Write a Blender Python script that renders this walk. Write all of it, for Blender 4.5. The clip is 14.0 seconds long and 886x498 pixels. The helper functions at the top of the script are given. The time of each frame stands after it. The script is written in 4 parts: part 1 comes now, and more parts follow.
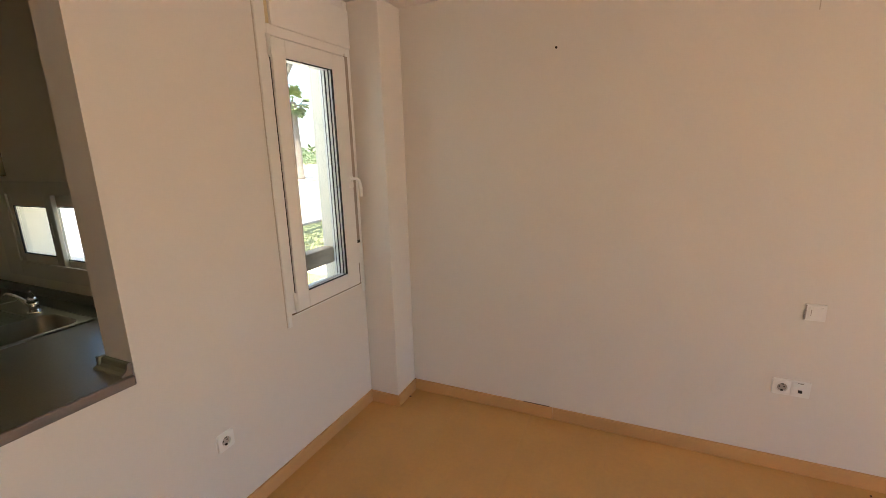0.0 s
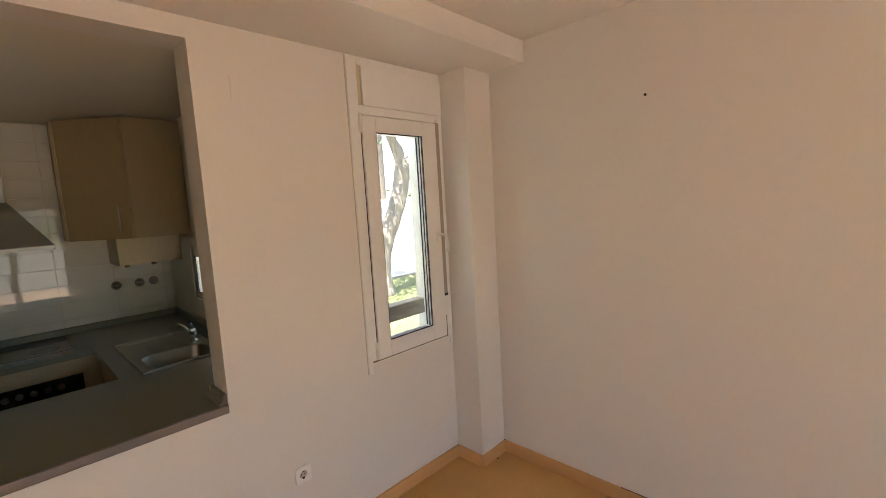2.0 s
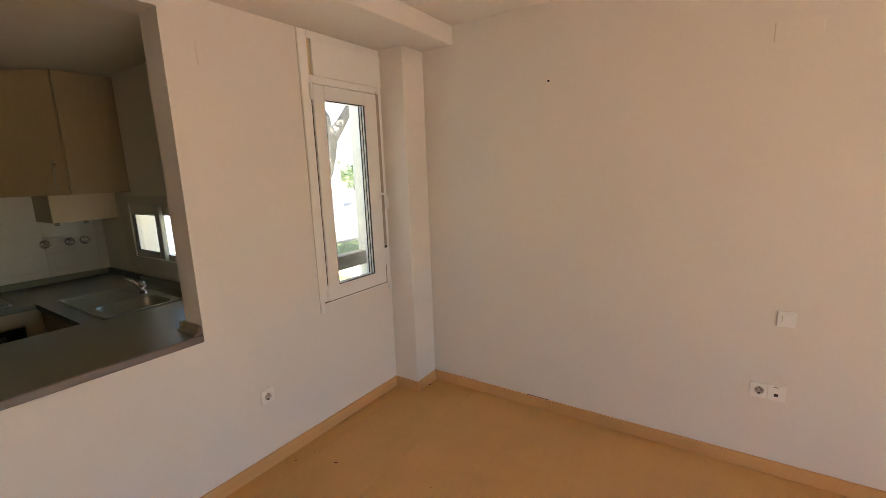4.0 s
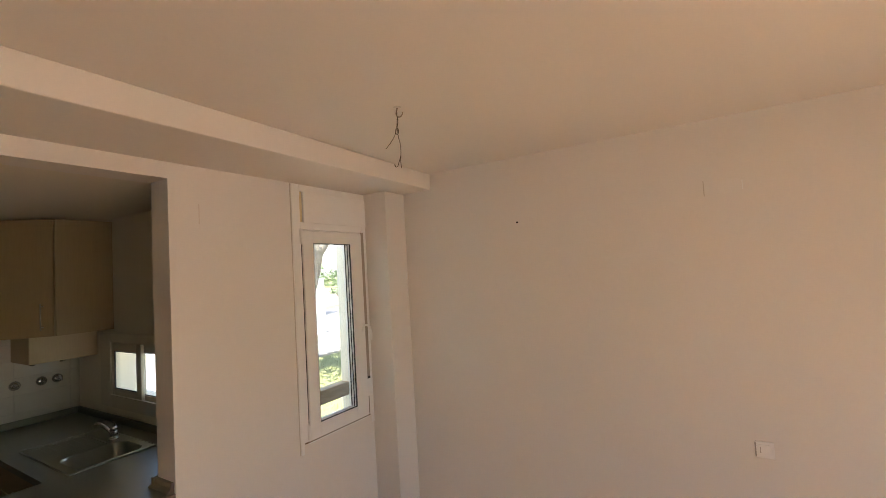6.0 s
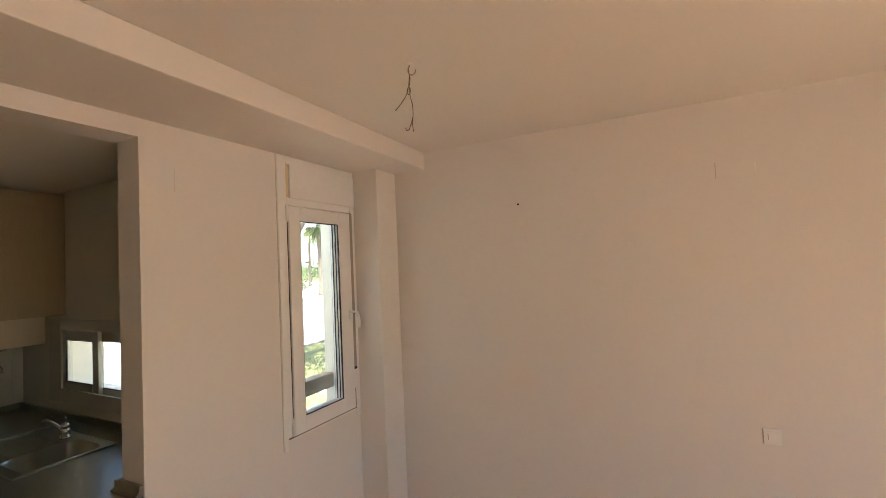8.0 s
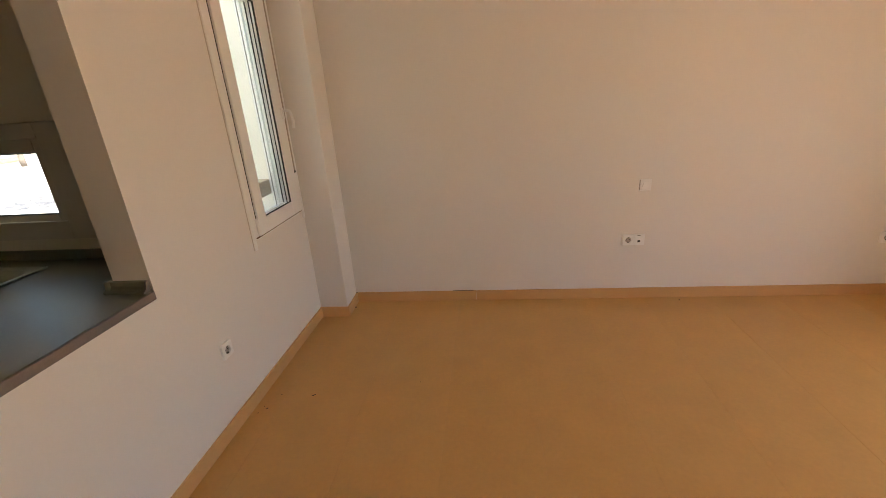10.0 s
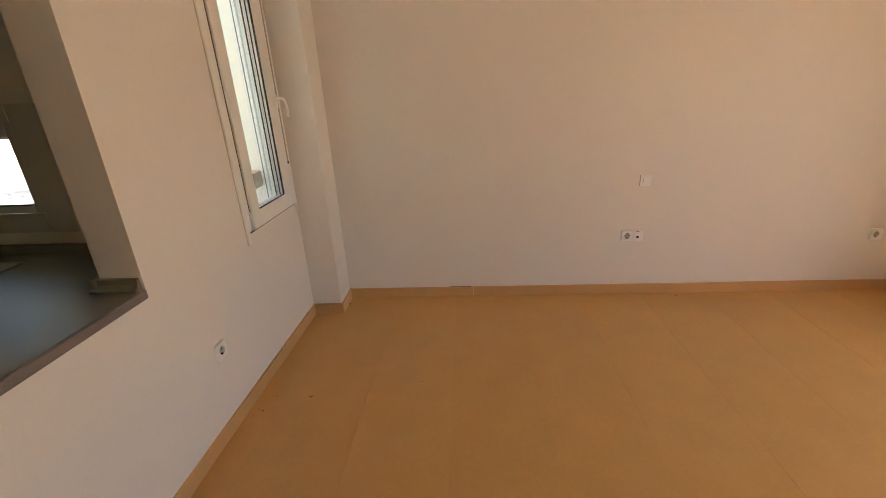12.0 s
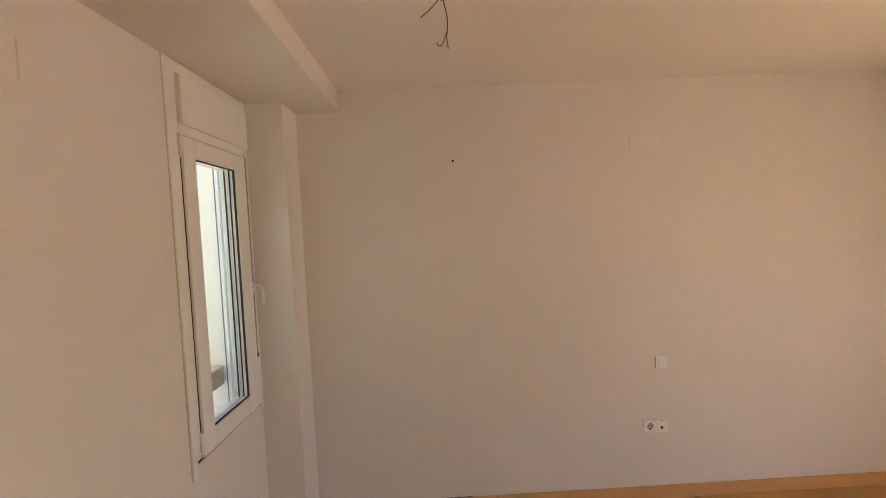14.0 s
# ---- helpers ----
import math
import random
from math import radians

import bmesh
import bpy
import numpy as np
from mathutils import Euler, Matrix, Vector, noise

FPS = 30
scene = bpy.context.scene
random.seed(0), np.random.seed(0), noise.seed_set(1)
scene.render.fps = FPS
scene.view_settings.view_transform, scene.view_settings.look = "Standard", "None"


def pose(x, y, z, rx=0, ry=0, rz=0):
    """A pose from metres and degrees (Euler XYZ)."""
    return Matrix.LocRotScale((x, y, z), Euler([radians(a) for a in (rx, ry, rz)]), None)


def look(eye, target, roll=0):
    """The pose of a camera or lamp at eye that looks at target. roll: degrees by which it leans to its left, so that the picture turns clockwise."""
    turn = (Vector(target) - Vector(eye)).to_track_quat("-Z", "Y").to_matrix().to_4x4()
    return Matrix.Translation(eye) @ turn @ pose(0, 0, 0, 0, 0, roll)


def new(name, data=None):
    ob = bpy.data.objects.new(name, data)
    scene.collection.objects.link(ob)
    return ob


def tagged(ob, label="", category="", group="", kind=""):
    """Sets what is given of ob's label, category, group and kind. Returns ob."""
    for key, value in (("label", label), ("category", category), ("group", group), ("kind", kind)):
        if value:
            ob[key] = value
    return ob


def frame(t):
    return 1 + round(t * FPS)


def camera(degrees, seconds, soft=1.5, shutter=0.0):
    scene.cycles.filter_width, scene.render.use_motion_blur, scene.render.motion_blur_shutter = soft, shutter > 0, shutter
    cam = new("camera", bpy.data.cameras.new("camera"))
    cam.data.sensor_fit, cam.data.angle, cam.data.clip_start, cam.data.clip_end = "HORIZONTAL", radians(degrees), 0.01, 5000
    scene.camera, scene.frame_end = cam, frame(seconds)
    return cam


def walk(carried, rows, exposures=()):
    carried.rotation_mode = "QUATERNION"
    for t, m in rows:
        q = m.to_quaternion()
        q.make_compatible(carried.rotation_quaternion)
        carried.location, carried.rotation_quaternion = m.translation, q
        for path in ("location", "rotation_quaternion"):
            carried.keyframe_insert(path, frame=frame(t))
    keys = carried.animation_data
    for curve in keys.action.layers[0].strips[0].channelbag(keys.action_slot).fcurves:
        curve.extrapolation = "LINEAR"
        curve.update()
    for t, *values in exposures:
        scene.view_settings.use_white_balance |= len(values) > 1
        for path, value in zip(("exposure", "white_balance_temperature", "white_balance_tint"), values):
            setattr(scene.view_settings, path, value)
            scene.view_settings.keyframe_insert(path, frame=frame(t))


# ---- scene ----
cam = camera(92.1, 14.0, soft=0.8)
PATH = [
    (0, (-0.006, 0.042, 1.648), (-0.806, 1.82, 1.204), -1.5),
    (0.5, (0.155, 0.188, 1.673), (-1.053, 1.728, 1.261), -2.3),
    (1, (0.278, 0.28, 1.693), (-1.054, 1.723, 1.309), -3.4),
    (1.5, (0.316, 0.27, 1.757), (-1.052, 1.709, 1.514), -3.9),
    (2, (0.303, 0.255, 1.712), (-1.072, 1.691, 1.488), -3.3),
    (2.5, (0.333, 0.159, 1.646), (-0.934, 1.679, 1.359), -2.1),
    (5, (0.585, -0.226, 1.712), (-0.453, 1.445, 1.352), -3.4),
    (5.5, (0.589, -0.225, 1.83), (-0.452, 1.482, 1.765), -3.4),
    (6, (0.598, -0.236, 1.868), (-0.424, 1.481, 1.969), -3.4),
    (6.5, (0.586, -0.242, 1.868), (-0.419, 1.483, 1.993), -3.3),
    (7, (0.548, -0.235, 1.849), (-0.438, 1.501, 1.97), -2.4),
    (7.5, (0.462, -0.236, 1.807), (-0.484, 1.522, 1.913), -2.4),
    (8, (0.34, -0.182, 1.794), (-0.547, 1.609, 1.87), -2.6),
    (8.5, (0.155, -0.149, 1.757), (-0.633, 1.689, 1.773), -4.1),
    (9, (-0.072, -0.28, 1.629), (-0.56, 1.602, 1.158), -5.7),
    (11.5, (-0.35, -0.67, 1.557), (-0.483, 1.174, 0.795), -3.1),
    (12, (-0.408, -0.487, 1.559), (-0.529, 1.37, 0.828), -2.7),
    (12.5, (-0.526, -0.275, 1.549), (-0.598, 1.595, 0.843), -2.7),
    (13, (-0.588, -0.149, 1.705), (-0.607, 1.829, 1.412), -7.2),
    (13.5, (-0.532, -0.13, 1.827), (-0.504, 1.87, 1.861), -6.9),
    (14, (-0.565, -0.115, 1.754), (-0.522, 1.882, 1.661), -2.7),
]
walk(cam, [(t, look(eye, target, roll)) for t, eye, target, roll in PATH], [(0.0, 2.98, 6290, 8.5), (2.0, 3.01, 6240, 8.5), (5.0, 2.96, 6290, 8.5), (6.5, 2.83, 6190, 8.5), (8.0, 2.91, 6240, 8.5), (9.0, 2.93, 6440, 8.5),
      (11.5, 3.01, 6690, 8.5), (12.5, 2.93, 6540, 8.5), (14.0, 2.89, 6340, 8.5)])

# ---- world, sun, exposure ----
world = bpy.data.worlds.new("world")
scene.world = world
world.use_nodes = True
wn = world.node_tree
sky = wn.nodes.new("ShaderNodeTexSky")
sky.sky_type = "NISHITA"
sky.sun_disc = False
sky.dust_density, sky.ozone_density = 2.0, 0.8
sky.sun_elevation = radians(70)
sky.sun_rotation = radians(152)
wn.links.new(sky.outputs[0], wn.nodes["Background"].inputs[0])
wn.nodes["Background"].inputs[1].default_value = 0.115
sun = new("sun", bpy.data.lights.new("sun", "SUN"))
sun.data.energy, sun.data.angle, sun.data.color = 4.6, radians(0.5), (1.0, 0.95, 0.86)
sun.matrix_world = look((1.4, -2.6, 8), (0, 0, 0))


# ---- materials ----
def mat(name, colour, rough=0.5, metal=0.0, grain=60.0, amount=0.06, bump=0.05, big=1.5, big_amount=0.05,
        stretch=(1, 1, 1), random_amount=0.0, gloss=0.5, distance=0.004):
    """Paint with grain and larger patches, and a fine relief."""
    m = bpy.data.materials.new(name)
    m.use_nodes = True
    t = m.node_tree
    n, l = t.nodes, t.links
    b = n["Principled BSDF"]
    b.inputs["Roughness"].default_value = rough
    b.inputs["Metallic"].default_value = metal
    b.inputs["Specular IOR Level"].default_value = gloss
    co = n.new("ShaderNodeTexCoord")
    mp = n.new("ShaderNodeMapping")
    mp.inputs["Scale"].default_value = stretch
    l.new(co.outputs["Object"], mp.inputs[0])
    fine = n.new("ShaderNodeTexNoise")
    fine.inputs["Scale"].default_value, fine.inputs["Detail"].default_value = grain, 5
    large = n.new("ShaderNodeTexNoise")
    large.inputs["Scale"].default_value, large.inputs["Detail"].default_value = big, 3
    l.new(mp.outputs[0], fine.inputs[0])
    l.new(mp.outputs[0], large.inputs[0])
    hsv = n.new("ShaderNodeHueSaturation")
    hsv.inputs["Color"].default_value = (*colour, 1)
    a = n.new("ShaderNodeMath"); a.operation = "MULTIPLY_ADD"
    l.new(fine.outputs[0], a.inputs[0]); a.inputs[1].default_value = 2 * amount; a.inputs[2].default_value = 1 - amount
    c = n.new("ShaderNodeMath"); c.operation = "MULTIPLY_ADD"
    l.new(large.outputs[0], c.inputs[0]); c.inputs[1].default_value = 2 * big_amount; c.inputs[2].default_value = -big_amount
    s = n.new("ShaderNodeMath"); s.operation = "ADD"
    l.new(a.outputs[0], s.inputs[0]); l.new(c.outputs[0], s.inputs[1])
    value = s.outputs[0]
    if random_amount:
        info = n.new("ShaderNodeObjectInfo")
        r = n.new("ShaderNodeMath"); r.operation = "MULTIPLY_ADD"
        l.new(info.outputs["Random"], r.inputs[0]); r.inputs[1].default_value = 2 * random_amount; r.inputs[2].default_value = -random_amount
        q = n.new("ShaderNodeMath"); q.operation = "ADD"
        l.new(value, q.inputs[0]); l.new(r.outputs[0], q.inputs[1])
        value = q.outputs[0]
    l.new(value, hsv.inputs["Value"])
    l.new(hsv.outputs[0], b.inputs["Base Color"])
    ro = n.new("ShaderNodeMath"); ro.operation = "MULTIPLY_ADD"; ro.use_clamp = True
    l.new(large.outputs[0], ro.inputs[0]); ro.inputs[1].default_value = 0.3 * rough; ro.inputs[2].default_value = 0.85 * rough
    l.new(ro.outputs[0], b.inputs["Roughness"])
    if bump:
        bp = n.new("ShaderNodeBump")
        bp.inputs["Strength"].default_value, bp.inputs["Distance"].default_value = bump, distance
        l.new(fine.outputs[0], bp.inputs["Height"])
        l.new(bp.outputs[0], b.inputs["Normal"])
    return m


def glass_mat():
    m = bpy.data.materials.new("window_glass")
    m.use_nodes = True
    t = m.node_tree
    n, l = t.nodes, t.links
    n.remove(n["Principled BSDF"])
    clear = n.new("ShaderNodeBsdfTransparent"); clear.inputs[0].default_value = (0.985, 0.99, 0.985, 1)
    shine = n.new("ShaderNodeBsdfGlossy"); shine.inputs["Roughness"].default_value = 0.01
    lw = n.new("ShaderNodeLayerWeight"); lw.inputs["Blend"].default_value = 0.5
    pw = n.new("ShaderNodeMath"); pw.operation = "POWER"; pw.inputs[1].default_value = 5.0
    l.new(lw.outputs["Facing"], pw.inputs[0])
    fr = n.new("ShaderNodeMath"); fr.operation = "MULTIPLY_ADD"; fr.inputs[1].default_value = 0.25; fr.inputs[2].default_value = 0.012
    l.new(pw.outputs[0], fr.inputs[0])
    mix = n.new("ShaderNodeMixShader")
    l.new(fr.outputs[0], mix.inputs[0]); l.new(clear.outputs[0], mix.inputs[1]); l.new(shine.outputs[0], mix.inputs[2])
    l.new(mix.outputs[0], n["Material Output"].inputs[0])
    return m


M_WALL = mat("wall_paint", (0.80, 0.765, 0.715), 0.75, grain=90, amount=0.015, bump=0.12, big=0.9, big_amount=0.03, distance=0.002)
M_KITCHEN = mat("kitchen_paint", (0.79, 0.74, 0.62), 0.75, grain=90, amount=0.02, bump=0.12, big=0.9, big_amount=0.04, distance=0.002)
M_CEIL = mat("ceiling_paint", (0.82, 0.785, 0.735), 0.8, grain=70, amount=0.015, bump=0.10, big=0.7, big_amount=0.03, distance=0.002)
M_REVEAL = mat("reveal_paint", (0.89, 0.86, 0.78), 0.7, grain=45, amount=0.02, bump=0.1, big=1.2, big_amount=0.03)
M_RENDER = mat("exterior_render", (0.88, 0.86, 0.81), 0.85, grain=45, amount=0.04, bump=0.3, big=1.2, big_amount=0.04)
M_FLOOR = mat("linoleum", (0.62, 0.358, 0.12), 0.40, grain=45, amount=0.06, bump=0.04, big=5.0, big_amount=0.09, gloss=0.35, random_amount=0.012)
M_BASE = mat("baseboard_paint", (0.64, 0.375, 0.155), 0.45, grain=30, amount=0.04, bump=0.05, big=3, stretch=(1, 1, 6), big_amount=0.05)
M_PVC = mat("white_pvc", (0.87, 0.865, 0.845), 0.35, grain=20, amount=0.02, bump=0.0, big=3, big_amount=0.02)
# darker copy of the white PVC: the kitchen window's dim light in colour
M_PVC_DIM = mat("dimmed_pvc", (0.68, 0.64, 0.54), 0.45, grain=20, amount=0.03, bump=0.0, big=3, big_amount=0.04)
M_YELLOWED = mat("yellowed_pvc", (0.70, 0.59, 0.38), 0.45, grain=25, amount=0.04, bump=0.03, big=4)
M_GASKET = mat("black_rubber", (0.02, 0.02, 0.02), 0.6, grain=80, amount=0.1, bump=0.05)
M_RAIL = mat("grey_aluminium", (0.16, 0.17, 0.17), 0.45, grain=60, amount=0.1, bump=0.03)
M_SPACER = mat("light_aluminium", (0.62, 0.62, 0.60), 0.45, grain=60, amount=0.05, bump=0.0)
M_SLOT_GREY = mat("grey_slot_strip", (0.22, 0.195, 0.165), 0.9, grain=200, amount=0.2, bump=0.3, big=8)
M_WEBBING = mat("shaded_webbing", (0.40, 0.35, 0.30), 0.9, grain=220, amount=0.2, bump=0.3, big=8)
M_SHADE_SCRATCH = mat("shade_line_and_scratch", (0.60, 0.54, 0.47), 0.8, grain=60, amount=0.15, bump=0.1, big=6)
M_GLASS = glass_mat()
M_TIMBER = mat("weathered_timber", (0.46, 0.38, 0.28), 0.9, grain=38, amount=0.45, bump=0.7, big=9, big_amount=0.25, stretch=(1, 0.45, 1))
M_WOOD = mat("beech_laminate", (0.38, 0.29, 0.155), 0.45, grain=22, amount=0.10, bump=0.02, big=3, big_amount=0.06, stretch=(5, 5, 0.35), random_amount=0.03)
M_WOODEDGE = mat("beech_edge", (0.54, 0.43, 0.26), 0.5, grain=30, amount=0.08, bump=0.02, stretch=(4, 4, 0.4))
M_TOP = mat("grey_worktop", (0.20, 0.198, 0.140), 0.33, grain=220, amount=0.25, bump=0.06, big=4, big_amount=0.08, gloss=0.42)
M_NOSE = mat("worktop_edge", (0.20, 0.17, 0.155), 0.45, grain=150, amount=0.12, bump=0.04, big=4)
M_STEEL = mat("brushed_steel", (0.42, 0.42, 0.35), 0.32, 1.0, grain=60, amount=0.08, bump=0.02, stretch=(1, 14, 1), big=5)
M_CHROME = mat("chrome", (0.72, 0.72, 0.70), 0.12, 1.0, grain=20, amount=0.02, bump=0.0)
M_TILE = mat("glazed_tile", (0.67, 0.64, 0.54), 0.022, grain=6, amount=0.02, bump=0.0, big=2, big_amount=0.02, random_amount=0.015, gloss=0.55)
M_GROUT = mat("tile_grout", (0.60, 0.57, 0.49), 0.9, grain=120, amount=0.1, bump=0.2)
M_HOB = mat("black_ceramic", (0.012, 0.012, 0.013), 0.08, grain=10, amount=0.05, bump=0.0)
M_OVEN = mat("dark_enamel", (0.025, 0.032, 0.028), 0.25, grain=30, amount=0.1, bump=0.0)
M_KNOB = mat("oven_knob", (0.13, 0.13, 0.10), 0.35, 0.2, grain=40, amount=0.1, bump=0.0)
M_HOOD = mat("hood_steel", (0.42, 0.42, 0.38), 0.4, 0.55, grain=60, amount=0.06, bump=0.02, stretch=(1, 10, 1))
M_PLATE = mat("switch_plastic", (0.88, 0.875, 0.85), 0.35, grain=30, amount=0.02, bump=0.0)
M_PLATE_SHADE = mat("plate_shade_and_slit", (0.42, 0.38, 0.34), 0.5, grain=30, amount=0.05, bump=0.0)
M_DARK = mat("dark_hole", (0.015, 0.014, 0.013), 0.7, grain=60, amount=0.1, bump=0.0)
M_WIRE = mat("wire_insulation", (0.11, 0.085, 0.055), 0.5, grain=60, amount=0.15, bump=0.05)
M_HOOKMETAL = mat("painted_hook", (0.36, 0.29, 0.23), 0.5, grain=60, amount=0.1, bump=0.1)
M_SMUDGE = mat("filler_patch", (0.72, 0.66, 0.60), 0.9, grain=60, amount=0.05, bump=0.2)
M_FILLER = mat("wall_filler", (0.81, 0.778, 0.73), 0.9, grain=40, amount=0.03, bump=0.25, big=5, big_amount=0.05)
M_SEAM = mat("dusty_seam_and_shade", (0.16, 0.10, 0.06), 0.95, grain=150, amount=0.3, bump=0.2)
M_DIRT = mat("dry_dirt", (0.05, 0.035, 0.022), 0.95, grain=150, amount=0.3, bump=0.3)
M_GRASS = mat("lawn", (0.135, 0.14, 0.05), 0.95, grain=9, amount=0.35, bump=0.4, big=0.5, big_amount=0.25, distance=0.03)
M_BLADE = mat("grass_blades", (0.14, 0.145, 0.052), 0.9, grain=4, amount=0.3, bump=0.0, big=0.6, big_amount=0.3)
M_PAVE = mat("concrete_paving", (0.24, 0.21, 0.175), 0.9, grain=25, amount=0.12, bump=0.2, big=0.8, big_amount=0.10)
M_PATH = mat("peach_concrete", (0.55, 0.48, 0.39), 0.9, grain=25, amount=0.12, bump=0.2, big=0.8, big_amount=0.10)
M_TERRACE = mat("terracotta", (0.56, 0.35, 0.22), 0.75, grain=40, amount=0.10, bump=0.15, big=1.5, big_amount=0.08, random_amount=0.04)
M_BARK = mat("pale_bark", (0.19, 0.158, 0.122), 0.95, grain=22, amount=0.5, bump=1.0, big=3.5, big_amount=0.3, stretch=(1, 1, 0.22), distance=0.06)
M_PALMBARK = mat("palm_bark", (0.16, 0.13, 0.10), 0.95, grain=10, amount=0.3, bump=0.8, big=2, big_amount=0.15, stretch=(1, 1, 3), distance=0.03)
M_LEAF = mat("leaves", (0.09, 0.12, 0.05), 0.7, grain=3, amount=0.3, bump=0.0, big=0.8, big_amount=0.3)
M_FROND = mat("palm_frond", (0.12, 0.145, 0.05), 0.6, grain=3, amount=0.3, bump=0.0, big=0.7, big_amount=0.3)
M_NAVY = mat("sign_navy", (0.03, 0.03, 0.07), 0.4, grain=20, amount=0.1, bump=0.0)
M_MAGENTA = mat("sign_magenta", (0.42, 0.04, 0.22), 0.4, grain=20, amount=0.1, bump=0.0)
M_WHITESIGN = mat("sign_white", (0.8, 0.8, 0.8), 0.4, grain=20, amount=0.03, bump=0.0)


# ---- mesh helpers ----
def box(bm, lo, hi, bevel=0.0, seg=1):
    vs = [bm.verts.new((x, y, z)) for x in (lo[0], hi[0]) for y in (lo[1], hi[1]) for z in (lo[2], hi[2])]
    fs = [bm.faces.new([vs[i] for i in f]) for f in ((0, 1, 3, 2), (4, 6, 7, 5), (0, 4, 5, 1), (2, 3, 7, 6), (0, 2, 6, 4), (1, 5, 7, 3))]
    if bevel:
        edges = list({e for f in fs for e in f.edges})
        bmesh.ops.bevel(bm, geom=edges, offset=bevel, segments=seg, affect="EDGES", profile=0.5)
    return bm


def boxes(*pairs, bevel=0.0, seg=1):
    bm = bmesh.new()
    for lo, hi in pairs:
        box(bm, lo, hi, bevel, seg)
    return bm


def rod(bm, a, b, r1, r2=None, n=12, caps=True):
    a, b = Vector(a), Vector(b)
    r2 = r1 if r2 is None else r2
    q = (b - a).to_track_quat("Z", "Y")
    ra = [bm.verts.new(a + q @ Vector((r1 * math.cos(2 * math.pi * i / n), r1 * math.sin(2 * math.pi * i / n), 0))) for i in range(n)]
    rb = [bm.verts.new(b + q @ Vector((r2 * math.cos(2 * math.pi * i / n), r2 * math.sin(2 * math.pi * i / n), 0))) for i in range(n)]
    for i in range(n):
        f = bm.faces.new((ra[i], ra[(i + 1) % n], rb[(i + 1) % n], rb[i]))
        f.smooth = True
    if caps:
        bm.faces.new(ra[::-1])
        bm.faces.new(rb)
    return bm


def tube(bm, pts, radii, n=8, caps=True):
    """A smooth tube through points."""
    pts = [Vector(p) for p in pts]
    if not hasattr(radii, "__len__"):
        radii = [radii] * len(pts)
    rings, ref = [], Vector((0.31, 0.77, 0.55)).normalized()
    for i, p in enumerate(pts):
        d = (pts[min(i + 1, len(pts) - 1)] - pts[max(i - 1, 0)]).normalized()
        u = ref - d * ref.dot(d)
        u.normalize()
        ref = u
        v = d.cross(u)
        rings.append([bm.verts.new(p + radii[i] * (math.cos(2 * math.pi * k / n) * u + math.sin(2 * math.pi * k / n) * v)) for k in range(n)])
    for a, b in zip(rings, rings[1:]):
        for k in range(n):
            f = bm.faces.new((a[k], a[(k + 1) % n], b[(k + 1) % n], b[k]))
            f.smooth = True
    if caps:
        bm.faces.new(rings[0][::-1])
        bm.faces.new(rings[-1])
    return bm


def smooth_path(pts, steps=6):
    """Catmull-Rom through the points."""
    p = [Vector(q) for q in pts]
    p = [2 * p[0] - p[1]] + p + [2 * p[-1] - p[-2]]
    out = []
    for i in range(1, len(p) - 2):
        for s in range(steps):
            t = s / steps
            out.append(0.5 * (2 * p[i] + (p[i + 1] - p[i - 1]) * t + (2 * p[i - 1] - 5 * p[i] + 4 * p[i + 1] - p[i + 2]) * t * t
                              + (3 * p[i] - p[i - 1] - 3 * p[i + 1] + p[i + 2]) * t ** 3))
    return out + [p[-2]]


def finish(name, bm, material):
    bmesh.ops.recalc_face_normals(bm, faces=bm.faces)
    me = bpy.data.meshes.new(name)
    bm.to_mesh(me)
    bm.free()
    me.materials.append(material)
    return new(name, me)


def part(name, bm, material, parent, label=""):
    ob = finish(name, bm, material)
    ob.parent = parent
    return tagged(ob, label)


def structure(name, bm, material, label, category):
    return tagged(finish(name, bm, material), label, category, kind="structure")


def thing(name, place, label, category, group="", kind=""):
    """An Empty at the thing's base; its parts are given in world coordinates around it."""
    ob = new(name)
    ob.empty_display_size = 0.05
    ob.location = place
    return tagged(ob, label, category, group, kind)


def settle(ob):
    """Parts were drawn in world coordinates: bring them under the Empty."""
    off = Matrix.Translation(-Vector(ob.location))
    for c in ob.children:
        c.data.transform(off)
        for g in c.children:
            g.data.transform(off)
    return ob


def lean(ob, limit=-9.0):
    """Shears the hatch wall and its parts back towards the south, to fit the camera's view."""
    off = ob.location if ob.parent is None else ob.parent.location if ob.parent.parent is None else ob.parent.parent.location
    for v in ob.data.vertices if ob.data else ():
        if v.co.x + off.x > limit:
            v.co.x -= 0.026 * (2.05 - v.co.y - off.y)
    for c in ob.children:
        lean(c, limit)
    return ob


# ---- plan ----
WX, WXK, WXO = -1.56, -1.72, -1.81       # wall to the kitchen: room face, kitchen face, outer face
NY, EX, SY = 2.475, 2.78, -3.2           # north, east and south faces of the room
CEIL, BEAM = 2.60, 2.478
KN, KW, KS, KC = 1.25, -3.82, -1.6, 2.40  # kitchen: north, west, south faces, ceiling
P0, P1 = 0.04, 0.857                    # the serving hatch along y
W0, W1, WZ0, WZ1 = 1.62, 2.185, 0.84, 2.44   # the hole of the tall window
KX0, KX1, KZ0, KZ1 = -3.29, -2.20, 1.06, 1.53  # the hole of the kitchen window
D0, D1, DH = -1.19, 1.25, 2.1             # terrace door in the east wall
TOP = 0.90

